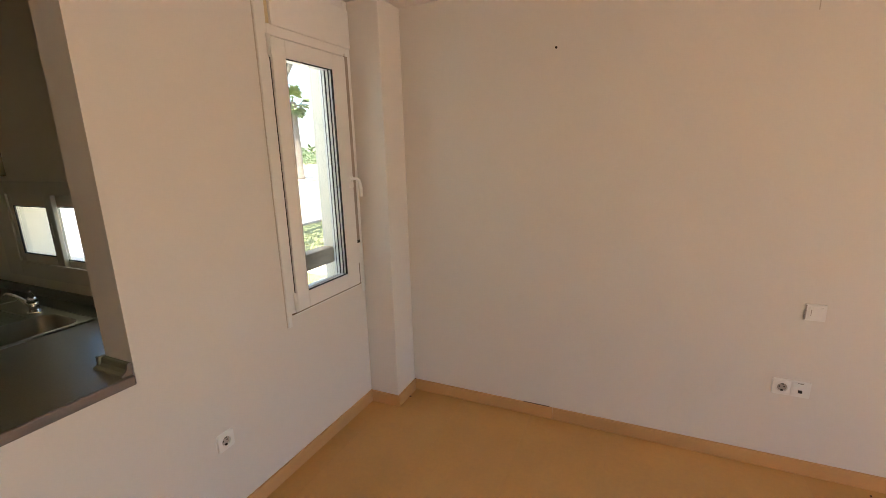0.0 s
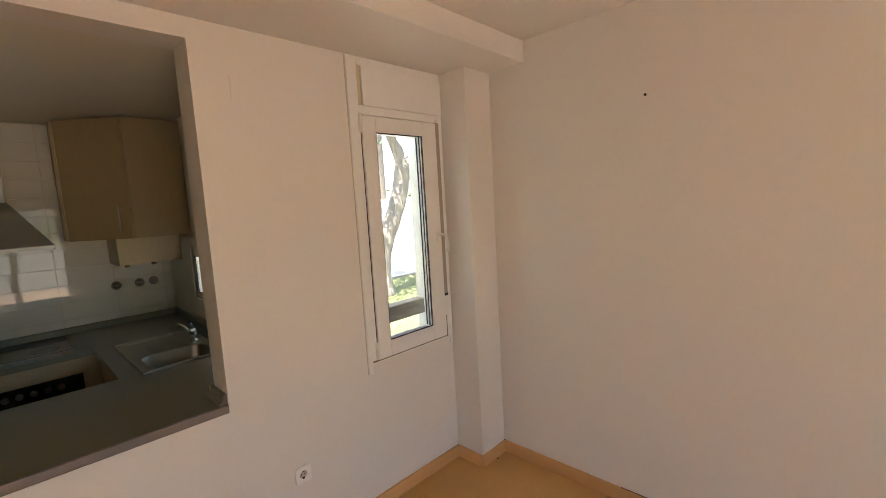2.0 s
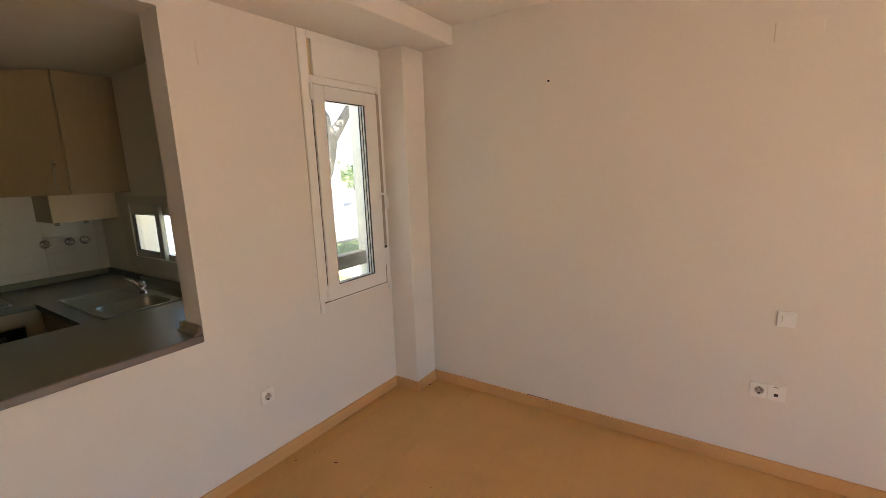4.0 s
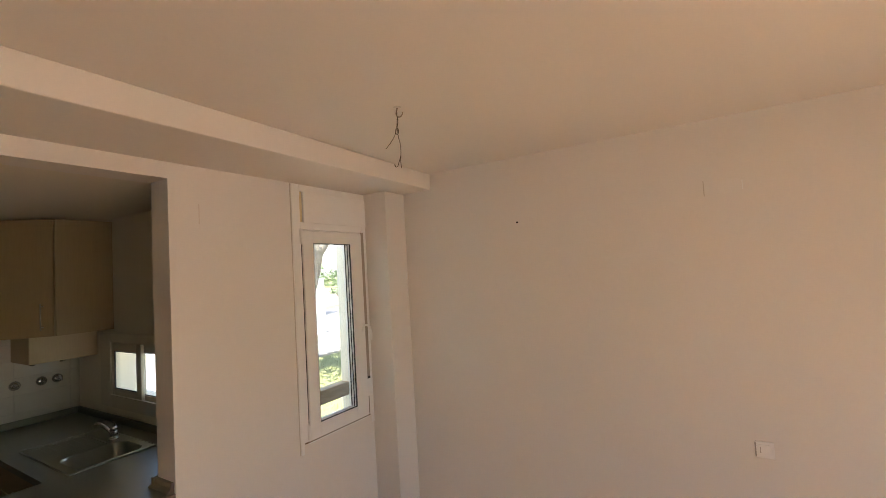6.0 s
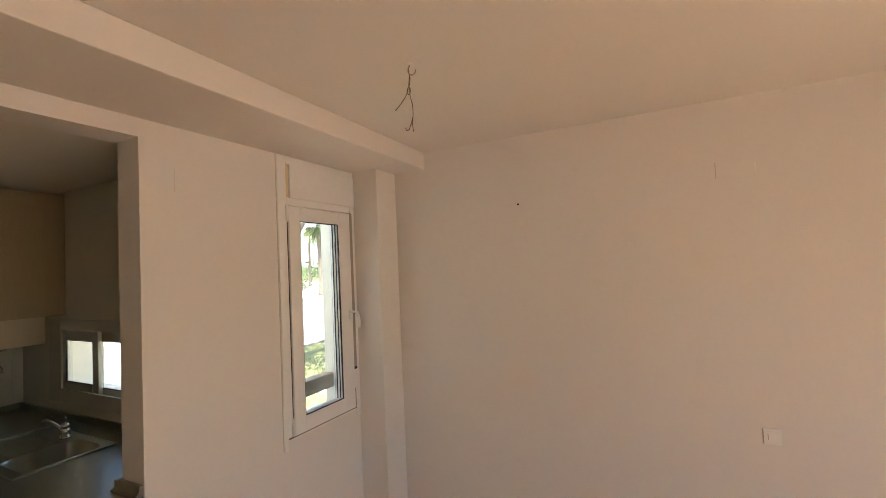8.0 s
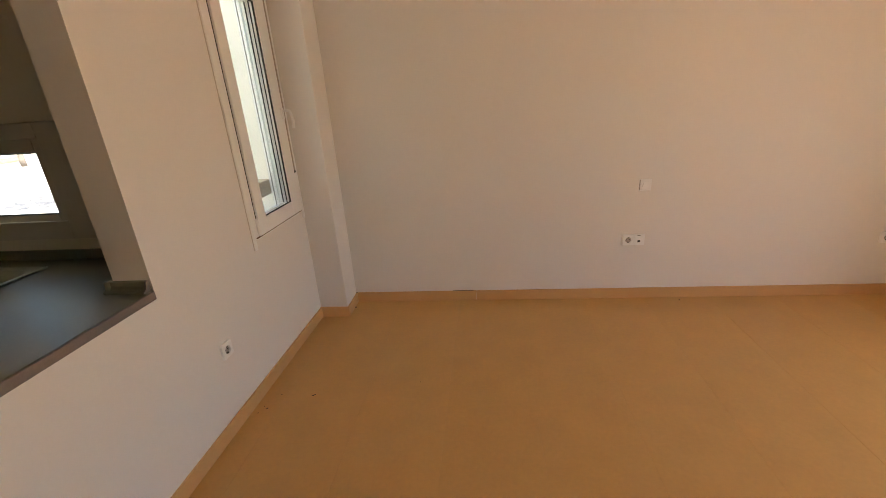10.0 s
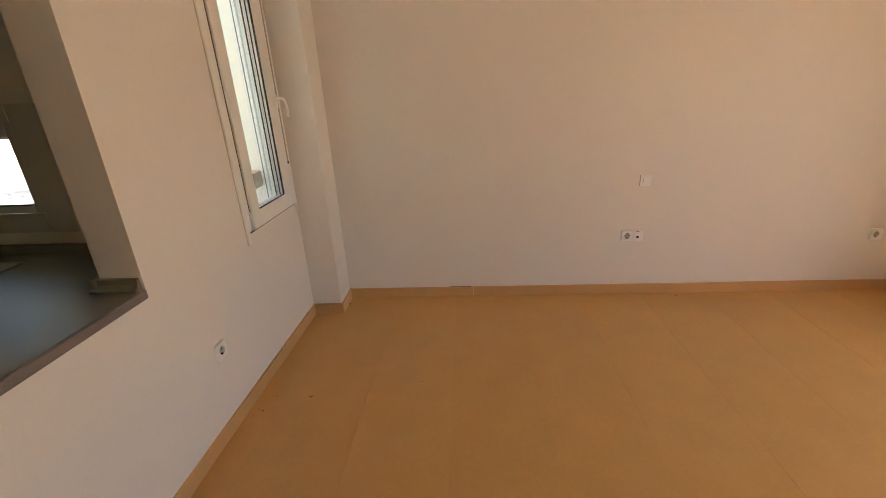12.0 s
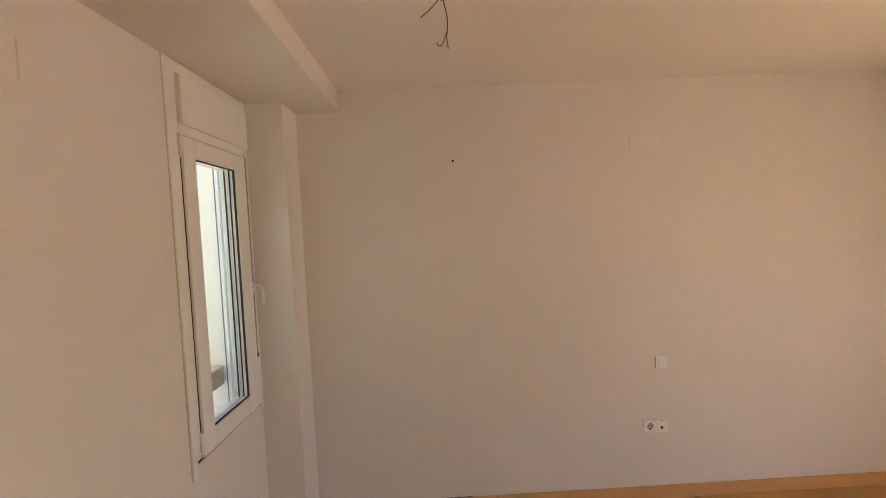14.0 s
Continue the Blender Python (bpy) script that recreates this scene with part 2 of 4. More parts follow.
# ---- the setting ----
lean(structure("wall_west", boxes(
    ((WXK, SY, 0), (WX, P0, CEIL)),
    ((WXK, P0, 0), (WX, P1, TOP - 0.037)),
    ((WXK, P0, KC - 0.003), (WX, P1, CEIL)),
    ((WXK, P1, 0), (WX, KN + 0.25, CEIL)),
    ((WXO, KN + 0.25, 0), (WX, W0, CEIL)),
    ((WXO, W0, 0), (WX, W1, WZ0)),
    ((WXO, W0, WZ1), (WX, W1, CEIL)),
    ((WXO, W1, 0), (WX, NY + 0.25, CEIL))), M_WALL, "white painted plaster wall with a serving hatch and a tall window", "wall"))
structure("wall_north", boxes(((WX, NY, 0), (EX + 0.25, NY + 0.25, CEIL))), M_WALL, "plain white painted plaster wall", "wall")
structure("wall_east", boxes(
    ((EX, SY, 0), (EX + 0.25, D0, CEIL)), ((EX, D1, 0), (EX + 0.25, NY, CEIL)), ((EX, D0, DH), (EX + 0.25, D1, CEIL))),
    M_WALL, "white painted plaster wall with a wide terrace door", "wall")
structure("wall_south", boxes(((WXK - 0.3, SY - 0.25, 0), (EX + 0.25, SY, CEIL))), M_WALL, "plain white painted plaster wall", "wall")
structure("ceiling", boxes(((WXO, SY - 0.25, CEIL), (EX + 0.25, NY + 0.25, CEIL + 0.2))), M_CEIL, "white painted plaster ceiling", "ceiling")
structure("ceiling_beam", boxes(((WX - 0.15, SY, BEAM), (-1.092, NY, CEIL)), bevel=0.006, seg=2), M_WALL, "white plastered downstand beam along the hatch wall", "beam")
structure("corner_column", boxes(((WX - 0.04, 2.237, 0), (-1.345, NY, BEAM)), bevel=0.006, seg=2), M_WALL, "white plastered square column in the room corner", "column")
structure("kitchen_wall_north", boxes(
    ((KW - 0.25, KN, 0), (KX0, KN + 0.25, CEIL)), ((KX1, KN, 0), (WXK, KN + 0.25, CEIL)),
    ((KX0, KN, 0), (KX1, KN + 0.25, KZ0)), ((KX0, KN, KZ1), (KX1, KN + 0.25, CEIL))), M_KITCHEN, "cream painted kitchen wall with a low window", "wall")
structure("kitchen_wall_south", boxes(((KW - 0.25, KS - 0.2, 0), (WXK, KS, CEIL))), M_KITCHEN, "plain cream kitchen wall", "wall")
structure("kitchen_ceiling", boxes(((KW - 0.25, KS - 0.2, KC), (WXK - 0.003, KN, KC + 0.06))), M_KITCHEN, "cream lowered plaster kitchen ceiling", "ceiling")
structure("kitchen_roof", boxes(((KW - 0.25, KS - 0.2, CEIL), (WXO - 0.003, KN + 0.25, CEIL + 0.2))), M_RENDER, "white rendered roof slab over the kitchen", "roof")
structure("kitchen_floor", boxes(((KW - 0.25, KS - 0.2, -0.12), (WXK, KN + 0.25, 0))), M_FLOOR, "tan linoleum kitchen floor", "floor")

# baseboards, each run butted to the next
BH, BT = 0.08, 0.013
for name, lo, hi in (
        ("baseboard", (WX, SY, 0), (WX + BT, 2.237 - BT, BH)),
        ("baseboard", (WX, 2.237 - BT, 0), (-1.345 + BT, 2.237, BH)),
        ("baseboard", (-1.345, 2.2375, 0), (-1.345 + BT, NY - BT, BH)),
        ("baseboard", (-1.345, NY - BT, 0), (-0.38, NY, BH)),
        ("baseboard", (-0.3788, NY - BT, 0), (EX - BT, NY, BH)),
        ("baseboard", (EX - BT, D1 + 0.06, 0), (EX, NY, BH)),
        ("baseboard", (EX - BT, SY, 0), (EX, D0 - 0.06, BH)),
        ("baseboard", (WX + BT, SY, 0), (EX - BT, SY + BT, BH))):
    run = structure(name, boxes((lo, hi), bevel=0.003, seg=2), M_BASE, "tan moulded baseboard along the wall foot", "baseboard")
    if hi[0] < WX + 0.02:
        lean(run)


# ---- windows ----
def tall_window():
    w = thing("window_1", (WX, 1.9, 0.79), "tall narrow white plastic window, closed, with a shutter box above", "window", kind="structure")
    x0, x1 = WX - 0.075, WX + 0.009
    # fixed frame with its flat cover strip on the wall
    part("window_frame", boxes(
        ((x0, 1.572, 0.845), (x1, 1.634, 2.475)), ((x0, 2.194, 0.845), (x1, 2.234, 2.475)), ((x0, 2.176, 0.845), (x1, 2.194, 1.128)), ((x0, 2.176, 1.128), (x1 - 0.045, 2.194, 2.2)),
        ((x0, 1.634, 2.185), (x1, 2.176, 2.232)), ((x0, 2.176, 2.2), (x1 - 0.002, 2.194, 2.44)), ((x0, 1.634, 2.43), (x1, 2.194, 2.475)),
        ((x0, 1.634, 0.838), (WX + 0.003, 2.176, 0.853)), bevel=0.003, seg=2), M_PVC, w)
    part("cover_strip", boxes(((WX, 1.572, 0.79), (x1, 1.598, 0.845)), ((WX, 2.21, 0.79), (x1, 2.234, 0.845)), bevel=0.002), M_PVC, w)
    # beige line paints the shade on the cover strip's side
    part("sealant_line", boxes(((WX - 0.01, 1.5675, 0.792), (WX + 0.0025, 1.5718, 2.475))), M_SHADE_SCRATCH, w, "beige line painting the shade beside the frame")
    part("shutter_panel", boxes(((x0, 1.6575, 2.228), (x1 + 0.008, 2.232, 2.43)), bevel=0.004, seg=2), M_PVC, w)
    part("panel_strip", boxes(((x0, 1.634, 2.235), (x1 - 0.003, 1.6535, 2.428))), M_YELLOWED, w, "yellowed plastic strip")
    # sash
    a0, a1, b0, b1 = 1.638, 2.168, 0.858, 2.178
    g0, g1, h0, h1 = 1.722, 2.058, 0.948, 2.096
    sx0, sx1 = WX - 0.055, WX + 0.022
    sash = part("sash", boxes(
        ((sx0, a0, b0), (sx1, g0, b1)), ((sx0, g1, b0), (sx1, a1, b1)),
        ((sx0, g0, b0), (sx1, g1, h0)), ((sx0, g0, h1), (sx1, g1, b1)), bevel=0.004, seg=2), M_PVC, w)
    part("gasket", boxes(((sx1 - 0.014, g0 - 0.001, h0 + 0.005), (sx1 - 0.005, g0 + 0.005, h1 - 0.005)),
                         ((sx1 - 0.014, g1 - 0.005, h0 + 0.005), (sx1 - 0.005, g1 + 0.001, h1 - 0.005)),
                         ((sx1 - 0.014, g0, h0 - 0.001), (sx1 - 0.005, g1, h0 + 0.005)),
                         ((sx1 - 0.014, g0, h1 - 0.005), (sx1 - 0.005, g1, h1 + 0.001))), M_GASKET, sash)
    part("frame_gap", boxes(((x0 + 0.01, 1.634, 0.86), (x1 + 0.001, 1.6375, 2.10))), M_GASKET, w)
    # brown strip paints the shadow line under the sash
    part("gap_line", boxes(((WX - 0.01, 1.6, 0.8515), (x1 + 0.006, 2.186, 0.8578))), M_SEAM, w)
    for x in (WX - 0.012, WX - 0.03):
        p = part("pane", boxes(((x, g0 - 0.004, h0 - 0.004), (x + 0.004, g1 + 0.004, h1 + 0.004))), M_GLASS, sash)
        p.visible_shadow = False
    part("spacer", boxes(((WX - 0.026, g0, h0), (WX - 0.012, g0 + 0.004, h1)), ((WX - 0.026, g1 - 0.004, h0), (WX - 0.012, g1, h1)),
                         ((WX - 0.026, g0 + 0.004, h0), (WX - 0.012, g1 - 0.004, h0 + 0.004))), M_SPACER, sash)
    part("outer_gasket", boxes(((WX - 0.036, g1 - 0.006, h0), (WX - 0.031, g1 - 0.0002, h1)), ((WX - 0.036, g0 + 0.0002, h0), (WX - 0.031, g0 + 0.004, h1))), M_GASKET, sash)
    part("pane_seal", boxes(((WX - 0.0118, g1 - 0.0055, h0), (WX - 0.0075, g1 - 0.0002, h1))), M_GASKET, sash)
    for z0, z1 in ((0.872, 0.96), (2.10, 2.185)):
        h = bmesh.new()
        rod(h, (x1 + 0.006, 1.630, z0), (x1 + 0.006, 1.630, z1), 0.009, n=14)
        rod(h, (x1 + 0.006, 1.630, z0 - 0.012), (x1 + 0.006, 1.630, z0 - 0.002), 0.007, n=12)
        part("hinge", h, M_PVC, w)
    # lever handle on its rose, turned down
    rose = part("handle_rose", boxes(((sx1, 2.128, 1.455), (sx1 + 0.010, 2.158, 1.525)), bevel=0.004, seg=2), M_PVC, sash)
    hb = bmesh.new()
    tube(hb, smooth_path([(sx1 + 0.008, 2.143, 1.505), (sx1 + 0.035, 2.145, 1.507), (sx1 + 0.05, 2.155, 1.495), (sx1 + 0.054, 2.165, 1.45), (sx1 + 0.050, 2.166, 1.40)], 6),
         [0.008] * 10 + [0.0085] * 8 + [0.0095] * 7, n=10)
    part("handle", hb, M_PVC, w)
    # laid flush to show past the sash; colour carries the recess's shade
    part("strap", boxes(((x1 + 0.0006, 2.174, 1.1285), (x1 + 0.0026, 2.205, 2.184))), M_WEBBING, w, "taupe shutter strap, its recess's shade put into the colour")
    part("strap_end", boxes(((x1 + 0.0006, 2.176, 1.112), (x1 + 0.0036, 2.206, 1.1283))), M_GASKET, w)
    # flat grey strip painted as the groove's shade, nothing is cut
    part("sash_groove", boxes(((x1, 2.182, 0.862), (x1 + 0.0006, 2.189, 0.985))), M_SLOT_GREY, w)
    # shutter guides and sill outside
    part("shutter_guide", boxes(((WX - 0.155, W1 - 0.030, WZ0 + 0.02), (WX - 0.120, W1 - 0.0045, WZ1))), M_PVC, w)
    part("guide_groove", boxes(((WX - 0.141, W1 - 0.0312, WZ0 + 0.02), (WX - 0.135, W1 - 0.0302, WZ1))), M_RAIL, w)
    part("shutter_guide", boxes(((WX - 0.155, W0 + 0.0005, WZ0 + 0.02), (WX - 0.120, W0 + 0.030, WZ1))), M_PVC, w)
    for lo, hi in (((WXO - 0.001, W1 - 0.004, WZ0), (x0 - 0.001, W1 - 0.0003, WZ1)), ((WXO - 0.001, W0 + 0.0003, WZ0), (x0 - 0.001, W0 + 0.004, WZ1))):
        part("reveal", boxes((lo, hi)), M_REVEAL, w, "white rendered window reveal")
    part("outer_sill", boxes(((WXO - 0.03, W0 + 0.001, WZ0 + 0.001), (x0, W1 - 0.001, WZ0 + 0.019)), bevel=0.003), M_RENDER, w)
    lean(settle(w))


tall_window()
tagged(finish("guard_rail", boxes(((-1.80, W0 + 0.001, 0.985), (-1.715, W1 - 0.022, 1.085)), bevel=0.008, seg=2), M_TIMBER),
       "weathered grey-brown timber rail across the window opening", "rail")


def kitchen_window():
    w = thing("window_2", (-2.74, KN, KZ0), "low white two-pane sliding kitchen window, closed", "window", kind="structure")
    y0, y1 = KN - 0.012, KN + 0.075
    part("window_frame", boxes(
        ((KX0 - 0.10, y0, KZ0 - 0.055), (KX0 + 0.06, KN, KZ1 + 0.02)), ((KX1 - 0.07, y0, KZ0 - 0.055), (KX1 + 0.09, KN, KZ1 + 0.02)),
        ((KX0 + 0.06, y0, KZ1 - 0.05), (KX1 - 0.07, KN, KZ1 + 0.02)), ((KX0 + 0.06, y0, KZ0 - 0.055), (KX1 - 0.07, KN, KZ0 + 0.035)),
        bevel=0.003, seg=2), M_PVC_DIM, w)
    for a, ga, gb, b, y, zb in ((KX0 + 0.021, -3.197, -2.862, -2.795, KN + 0.0005, KZ0 + 0.080), (-2.88, -2.825, -2.345, KX1 - 0.021, KN + 0.0255, KZ0 + 0.060)):
        s = part("sash", boxes(
            ((a, y, KZ0 + 0.021), (ga, y + 0.024, KZ1 - 0.021)), ((gb, y, KZ0 + 0.021), (b, y + 0.024, KZ1 - 0.021)),
            ((ga, y, KZ0 + 0.021), (gb, y + 0.024, zb)), ((ga, y, KZ1 - 0.115), (gb, y + 0.024, KZ1 - 0.021)),
            bevel=0.003, seg=1), M_PVC_DIM, w)
        p = part("pane", boxes(((ga - 0.01, y + 0.01, zb - 0.01), (gb + 0.01, y + 0.014, KZ1 - 0.105))), M_GLASS, s)
        p.visible_shadow = False
        part("gasket", boxes(((ga, y + 0.002, zb - 0.0005), (gb, y + 0.0095, zb + 0.005)),
                             ((ga - 0.0005, y + 0.002, zb), (ga + 0.006, y + 0.0095, KZ1 - 0.115)),
                             ((ga, y + 0.002, KZ1 - 0.119), (gb, y + 0.0095, KZ1 - 0.1145))), M_GASKET, s)
        part("pull", boxes(((b - 0.050, y - 0.006, 1.25), (b - 0.036, y, 1.33)), bevel=0.002), M_PVC_DIM, s)
    part("outer_lining", boxes(((KX0 + 0.001, KN + 0.001, KZ0 + 0.001), (KX0 + 0.02, KN + 0.07, KZ1 - 0.001)), ((KX1 - 0.02, KN + 0.001, KZ0 + 0.001), (KX1 - 0.001, KN + 0.07, KZ1 - 0.001)),
                               ((KX0 + 0.02, KN + 0.001, KZ0 + 0.001), (KX1 - 0.02, KN + 0.07, KZ0 + 0.02)), ((KX0 + 0.02, KN + 0.001, KZ1 - 0.02), (KX1 - 0.02, KN + 0.07, KZ1 - 0.001))), M_PVC_DIM, w)
    settle(w)


kitchen_window()


def terrace_door():
    d = thing("door_1", (EX, -0.63, 0), "wide white three-leaf sliding terrace door with full glazing", "door", kind="structure")
    x0, x1 = EX + 0.08, EX + 0.17
    part("door_frame", boxes(((x0, D0, 0), (x1, D0 + 0.06, DH)), ((x0, D1 - 0.06, 0), (x1, D1, DH)),
                             ((x0, D0 + 0.06, DH - 0.06), (x1, D1 - 0.06, DH)), ((x0, D0 + 0.06, 0), (x1, D1 - 0.06, 0.05)), bevel=0.003), M_PVC, d)
    step = (D1 - D0 - 0.1) / 3
    for i in range(3):
        a, b, x = D0 + 0.05 + i * step - (0.03 if i else 0), D0 + 0.05 + (i + 1) * step + (0.03 if i < 2 else 0), EX + 0.085 + 0.04 * (i % 2)
        s = part("leaf", boxes(((x, a, 0.05), (x + 0.035, a + 0.08, DH - 0.06)), ((x, b - 0.08, 0.05), (x + 0.035, b, DH - 0.06)),
                               ((x, a + 0.08, 0.05), (x + 0.035, b - 0.08, 0.14)), ((x, a + 0.08, DH - 0.14), (x + 0.035, b - 0.08, DH - 0.06)), bevel=0.003), M_PVC, d)
        p = part("pane", boxes(((x + 0.015, a + 0.07, 0.13), (x + 0.02, b - 0.07, DH - 0.13))), M_GLASS, s)
        p.visible_shadow = False
    settle(d)


terrace_door()


# ---- kitchen ----
def worktop():
    t = thing("worktop", (-2.0, 0, TOP - 0.035), "dark grey laminate worktop running round three sides of the kitchen", "worktop")
    z0 = TOP - 0.035
    # hatch run with a rounded nosing towards the room
    part("hatch_top", boxes(((-2.345, P0 + 0.002, z0), (-1.567, P1 - 0.002, TOP)), ((-2.345, P1 - 0.002, z0), (WXK - 0.002, KN - 0.002, TOP))), M_TOP, t)
    nose = bmesh.new()
    box(nose, (-1.5669, P0 + 0.002, z0 - 0.001), (-1.554, P1 - 0.001, TOP + 0.001), 0.006, 3)
    part("nosing", nose, M_NOSE, t, "brown-grey rounded worktop edge")
    # sink run, cut out for the bowl
    a, b, c, d = -3.06, -2.37, 0.73, 1.10
    part("sink_top", boxes(((-3.174, 0.616, z0), (-2.345, c, TOP)), ((-3.174, d, z0), (-2.345, KN - 0.002, TOP)),
                           ((-3.174, c, z0), (a, d, TOP)), ((b, c, z0), (-2.345, d, TOP))), M_TOP, t)
    part("hob_top", boxes(((KW + 0.012, KS + 0.002, z0), (-3.174, KN - 0.002, TOP))), M_TOP, t)
    part("inner_edge", boxes(((-3.1739, KS + 0.002, z0 - 0.001), (-3.166, 0.616, TOP + 0.0005)), ((-3.166, 0.608, z0 - 0.001), (-2.345, 0.6159, TOP + 0.0005))), M_TOP, t)
    uh = 0.05
    for lo, hi in (((KW + 0.012, KS + 0.002, TOP), (KW + 0.032, KN - 0.022, TOP + uh)),
                   ((KW + 0.012, KN - 0.022, TOP), (WXK - 0.024, KN - 0.002, TOP + uh)),
                   ((WXK - 0.024, P1 - 0.024, TOP), (WXK - 0.002, KN - 0.0225, TOP + uh))):
        part("upstand", boxes((lo, hi), bevel=0.006, seg=3), M_TOP, t)
    # short upstand on the hatch jamb, of hollow moulded section
    prof = [(0.0, 0.0), (-0.034, 0.0), (-0.034, 0.008), (-0.024, 0.013), (-0.016, 0.024), (-0.013, 0.041), (-0.010, 0.044), (0.0, 0.045)]
    for lab, xa, xb, mt in (("upstand", WXK - 0.0235, -1.578, M_TOP), ("end_cap", -1.5779, -1.570, M_NOSE)):
        bm = bmesh.new()
        f0 = [bm.verts.new((xa, P1 - 0.001 + y, TOP + 0.0012 + z)) for y, z in prof]
        f1 = [bm.verts.new((xb, P1 - 0.001 + y, TOP + 0.0012 + z)) for y, z in prof]
        for i in range(len(prof)):
            bm.faces.new((f0[i], f0[(i + 1) % len(prof)], f1[(i + 1) % len(prof)], f1[i]))
        bm.faces.new(f0[::-1]); bm.faces.new(f1)
        part(lab, bm, mt, t)
    lean(settle(t), -2.36)


worktop()


def sink():
    s = thing("kitchen_sink", (-2.75, 0.92, TOP), "stainless steel inset sink with one bowl and a drainer", "sink")
    a, b, c, d, z = -3.082, -2.343, 0.705, 1.125, TOP + 0.006
    ba, bb, bc, bd, dy = -2.665, -2.372, 0.748, 1.085, 1.015
    part("rim", boxes(((a, c, TOP + 0.0005), (b, bc, z)), ((a, dy, TOP + 0.0005), (ba, d, z)), ((ba, bd, TOP + 0.0005), (b, d, z)),
                      ((bb, bc, TOP + 0.0005), (b, bd, z)), ((ba - 0.04, bc, TOP + 0.0005), (ba, dy, z)), ((a, bc, TOP + 0.0005), (a + 0.03, dy, z))), M_STEEL, s)
    # brighter steel puts the rim's highlight line into the colour
    part("rim_edge", boxes(((a - 0.003, c - 0.003, TOP + 0.0005), (b + 0.003, c, z + 0.003)), ((a - 0.003, d, TOP + 0.0005), (b + 0.003, d + 0.003, z + 0.003)),
                           ((a - 0.003, c, TOP + 0.0005), (a, d, z + 0.003)), ((b, c, TOP + 0.0005), (b + 0.003, d, z + 0.003))), M_HOOD, s, "raised rim edge in brighter steel for its highlight")
    dr = boxes(((a + 0.03, bc, TOP - 0.002), (ba - 0.04, dy, TOP + 0.0015)))
    drainer = part("drainer", dr, M_STEEL, s)
    for i in range(6):
        y = bc + 0.03 + i * 0.041
        rb = bmesh.new()
        rod(rb, (a + 0.05, y, TOP - 0.0018), (ba - 0.055, y, TOP - 0.0018), 0.004, n=8)
        part("ridge", rb, M_STEEL, drainer)
    bowl = bmesh.new()
    levels = [(0.0, z), (0.006, z - 0.012), (0.012, z - 0.10), (0.03, z - 0.148), (0.07, z - 0.155)]
    rings = []
    for inset, zz in levels:
        x0, x1, y0, y1, r = ba + inset, bb - inset, bc + inset, bd - inset, 0.06
        ring = []
        for cx, cy, st in ((x1 - r, y1 - r, 0), (x0 + r, y1 - r, 90), (x0 + r, y0 + r, 180), (x1 - r, y0 + r, 270)):
            for k in range(6):
                an = radians(st + 18 * k)
                ring.append(bowl.verts.new((cx + r * math.cos(an), cy + r * math.sin(an), zz)))
        rings.append(ring)
    for p, q in zip(rings, rings[1:]):
        for k in range(24):
            f = bowl.faces.new((p[k], p[(k + 1) % 24], q[(k + 1) % 24], q[k])); f.smooth = True
    bowl.faces.new(rings[-1])
    # the bowl's rounded corners closed up to the rim
    corner = [bowl.verts.new((x, y, z)) for x, y in ((bb, bd), (ba, bd), (ba, bc), (bb, bc))]
    for i in range(4):
        for k in range(5):
            bowl.faces.new((corner[i], rings[0][6 * i + k], rings[0][6 * i + k + 1]))
    part("bowl", bowl, M_STEEL, s)
    dn = bmesh.new()
    rod(dn, (-2.52, 0.916, z - 0.1545), (-2.52, 0.916, z - 0.150), 0.04, n=20)
    part("drain", dn, M_CHROME, s)
    settle(s)


sink()


def tap():
    t = thing("kitchen_tap", (-2.742, 1.063, TOP + 0.006), "chrome single-lever kitchen tap on the sink rim", "tap")
    x, y, z = -2.742, 1.063, TOP + 0.006
    b = bmesh.new()
    rod(b, (x, y, z), (x, y, z + 0.0094), 0.030, 0.027, 18)
    rod(b, (x, y, z + 0.0094), (x, y, z + 0.0585), 0.022, 0.021, 18)
    rod(b, (x, y, z + 0.0585), (x, y, z + 0.0819), 0.024, 0.016, 18)
    part("body", b, M_CHROME, t)
    sp = bmesh.new()
    tube(sp, smooth_path([(x - 0.012, y - 0.004, z + 0.030), (x - 0.045, y - 0.018, z + 0.062), (x - 0.092, y - 0.036, z + 0.088), (x - 0.122, y - 0.047, z + 0.093), (x - 0.134, y - 0.051, z + 0.076)], 5), 0.0105, 12)
    part("spout", sp, M_CHROME, t)
    lv = bmesh.new()
    tube(lv, smooth_path([(x, y, z + 0.0780), (x + 0.015, y - 0.004, z + 0.0975), (x + 0.02, y - 0.012, z + 0.1209)], 4), [0.010] * 4 + [0.007] * 5, 10)
    part("lever", lv, M_CHROME, t)
    settle(t)


tap()

# hob set into the worktop
hob = thing("hob", (-3.53, 0.24, TOP), "black glass ceramic hob set in the worktop", "hob")
part("glass_plate", boxes(((-3.765, -0.055, TOP + 0.0005), (-3.275, 0.52, TOP + 0.006)), bevel=0.002), M_HOB, hob)
part("metal_edge", boxes(((-3.2745, -0.055, TOP + 0.0005), (-3.2725, 0.52, TOP + 0.0035))), M_HOOD, hob, "thin bright steel front edge")
for x, y, r in ((-3.65, 0.10, 0.075), (-3.65, 0.39, 0.09), (-3.41, 0.10, 0.09), (-3.41, 0.39, 0.075)):
    bm = bmesh.new()
    rod(bm, (x, y, TOP + 0.0061), (x, y, TOP + 0.0066), r, n=28)
    part("cooking_zone", bm, M_OVEN, hob)
settle(hob)


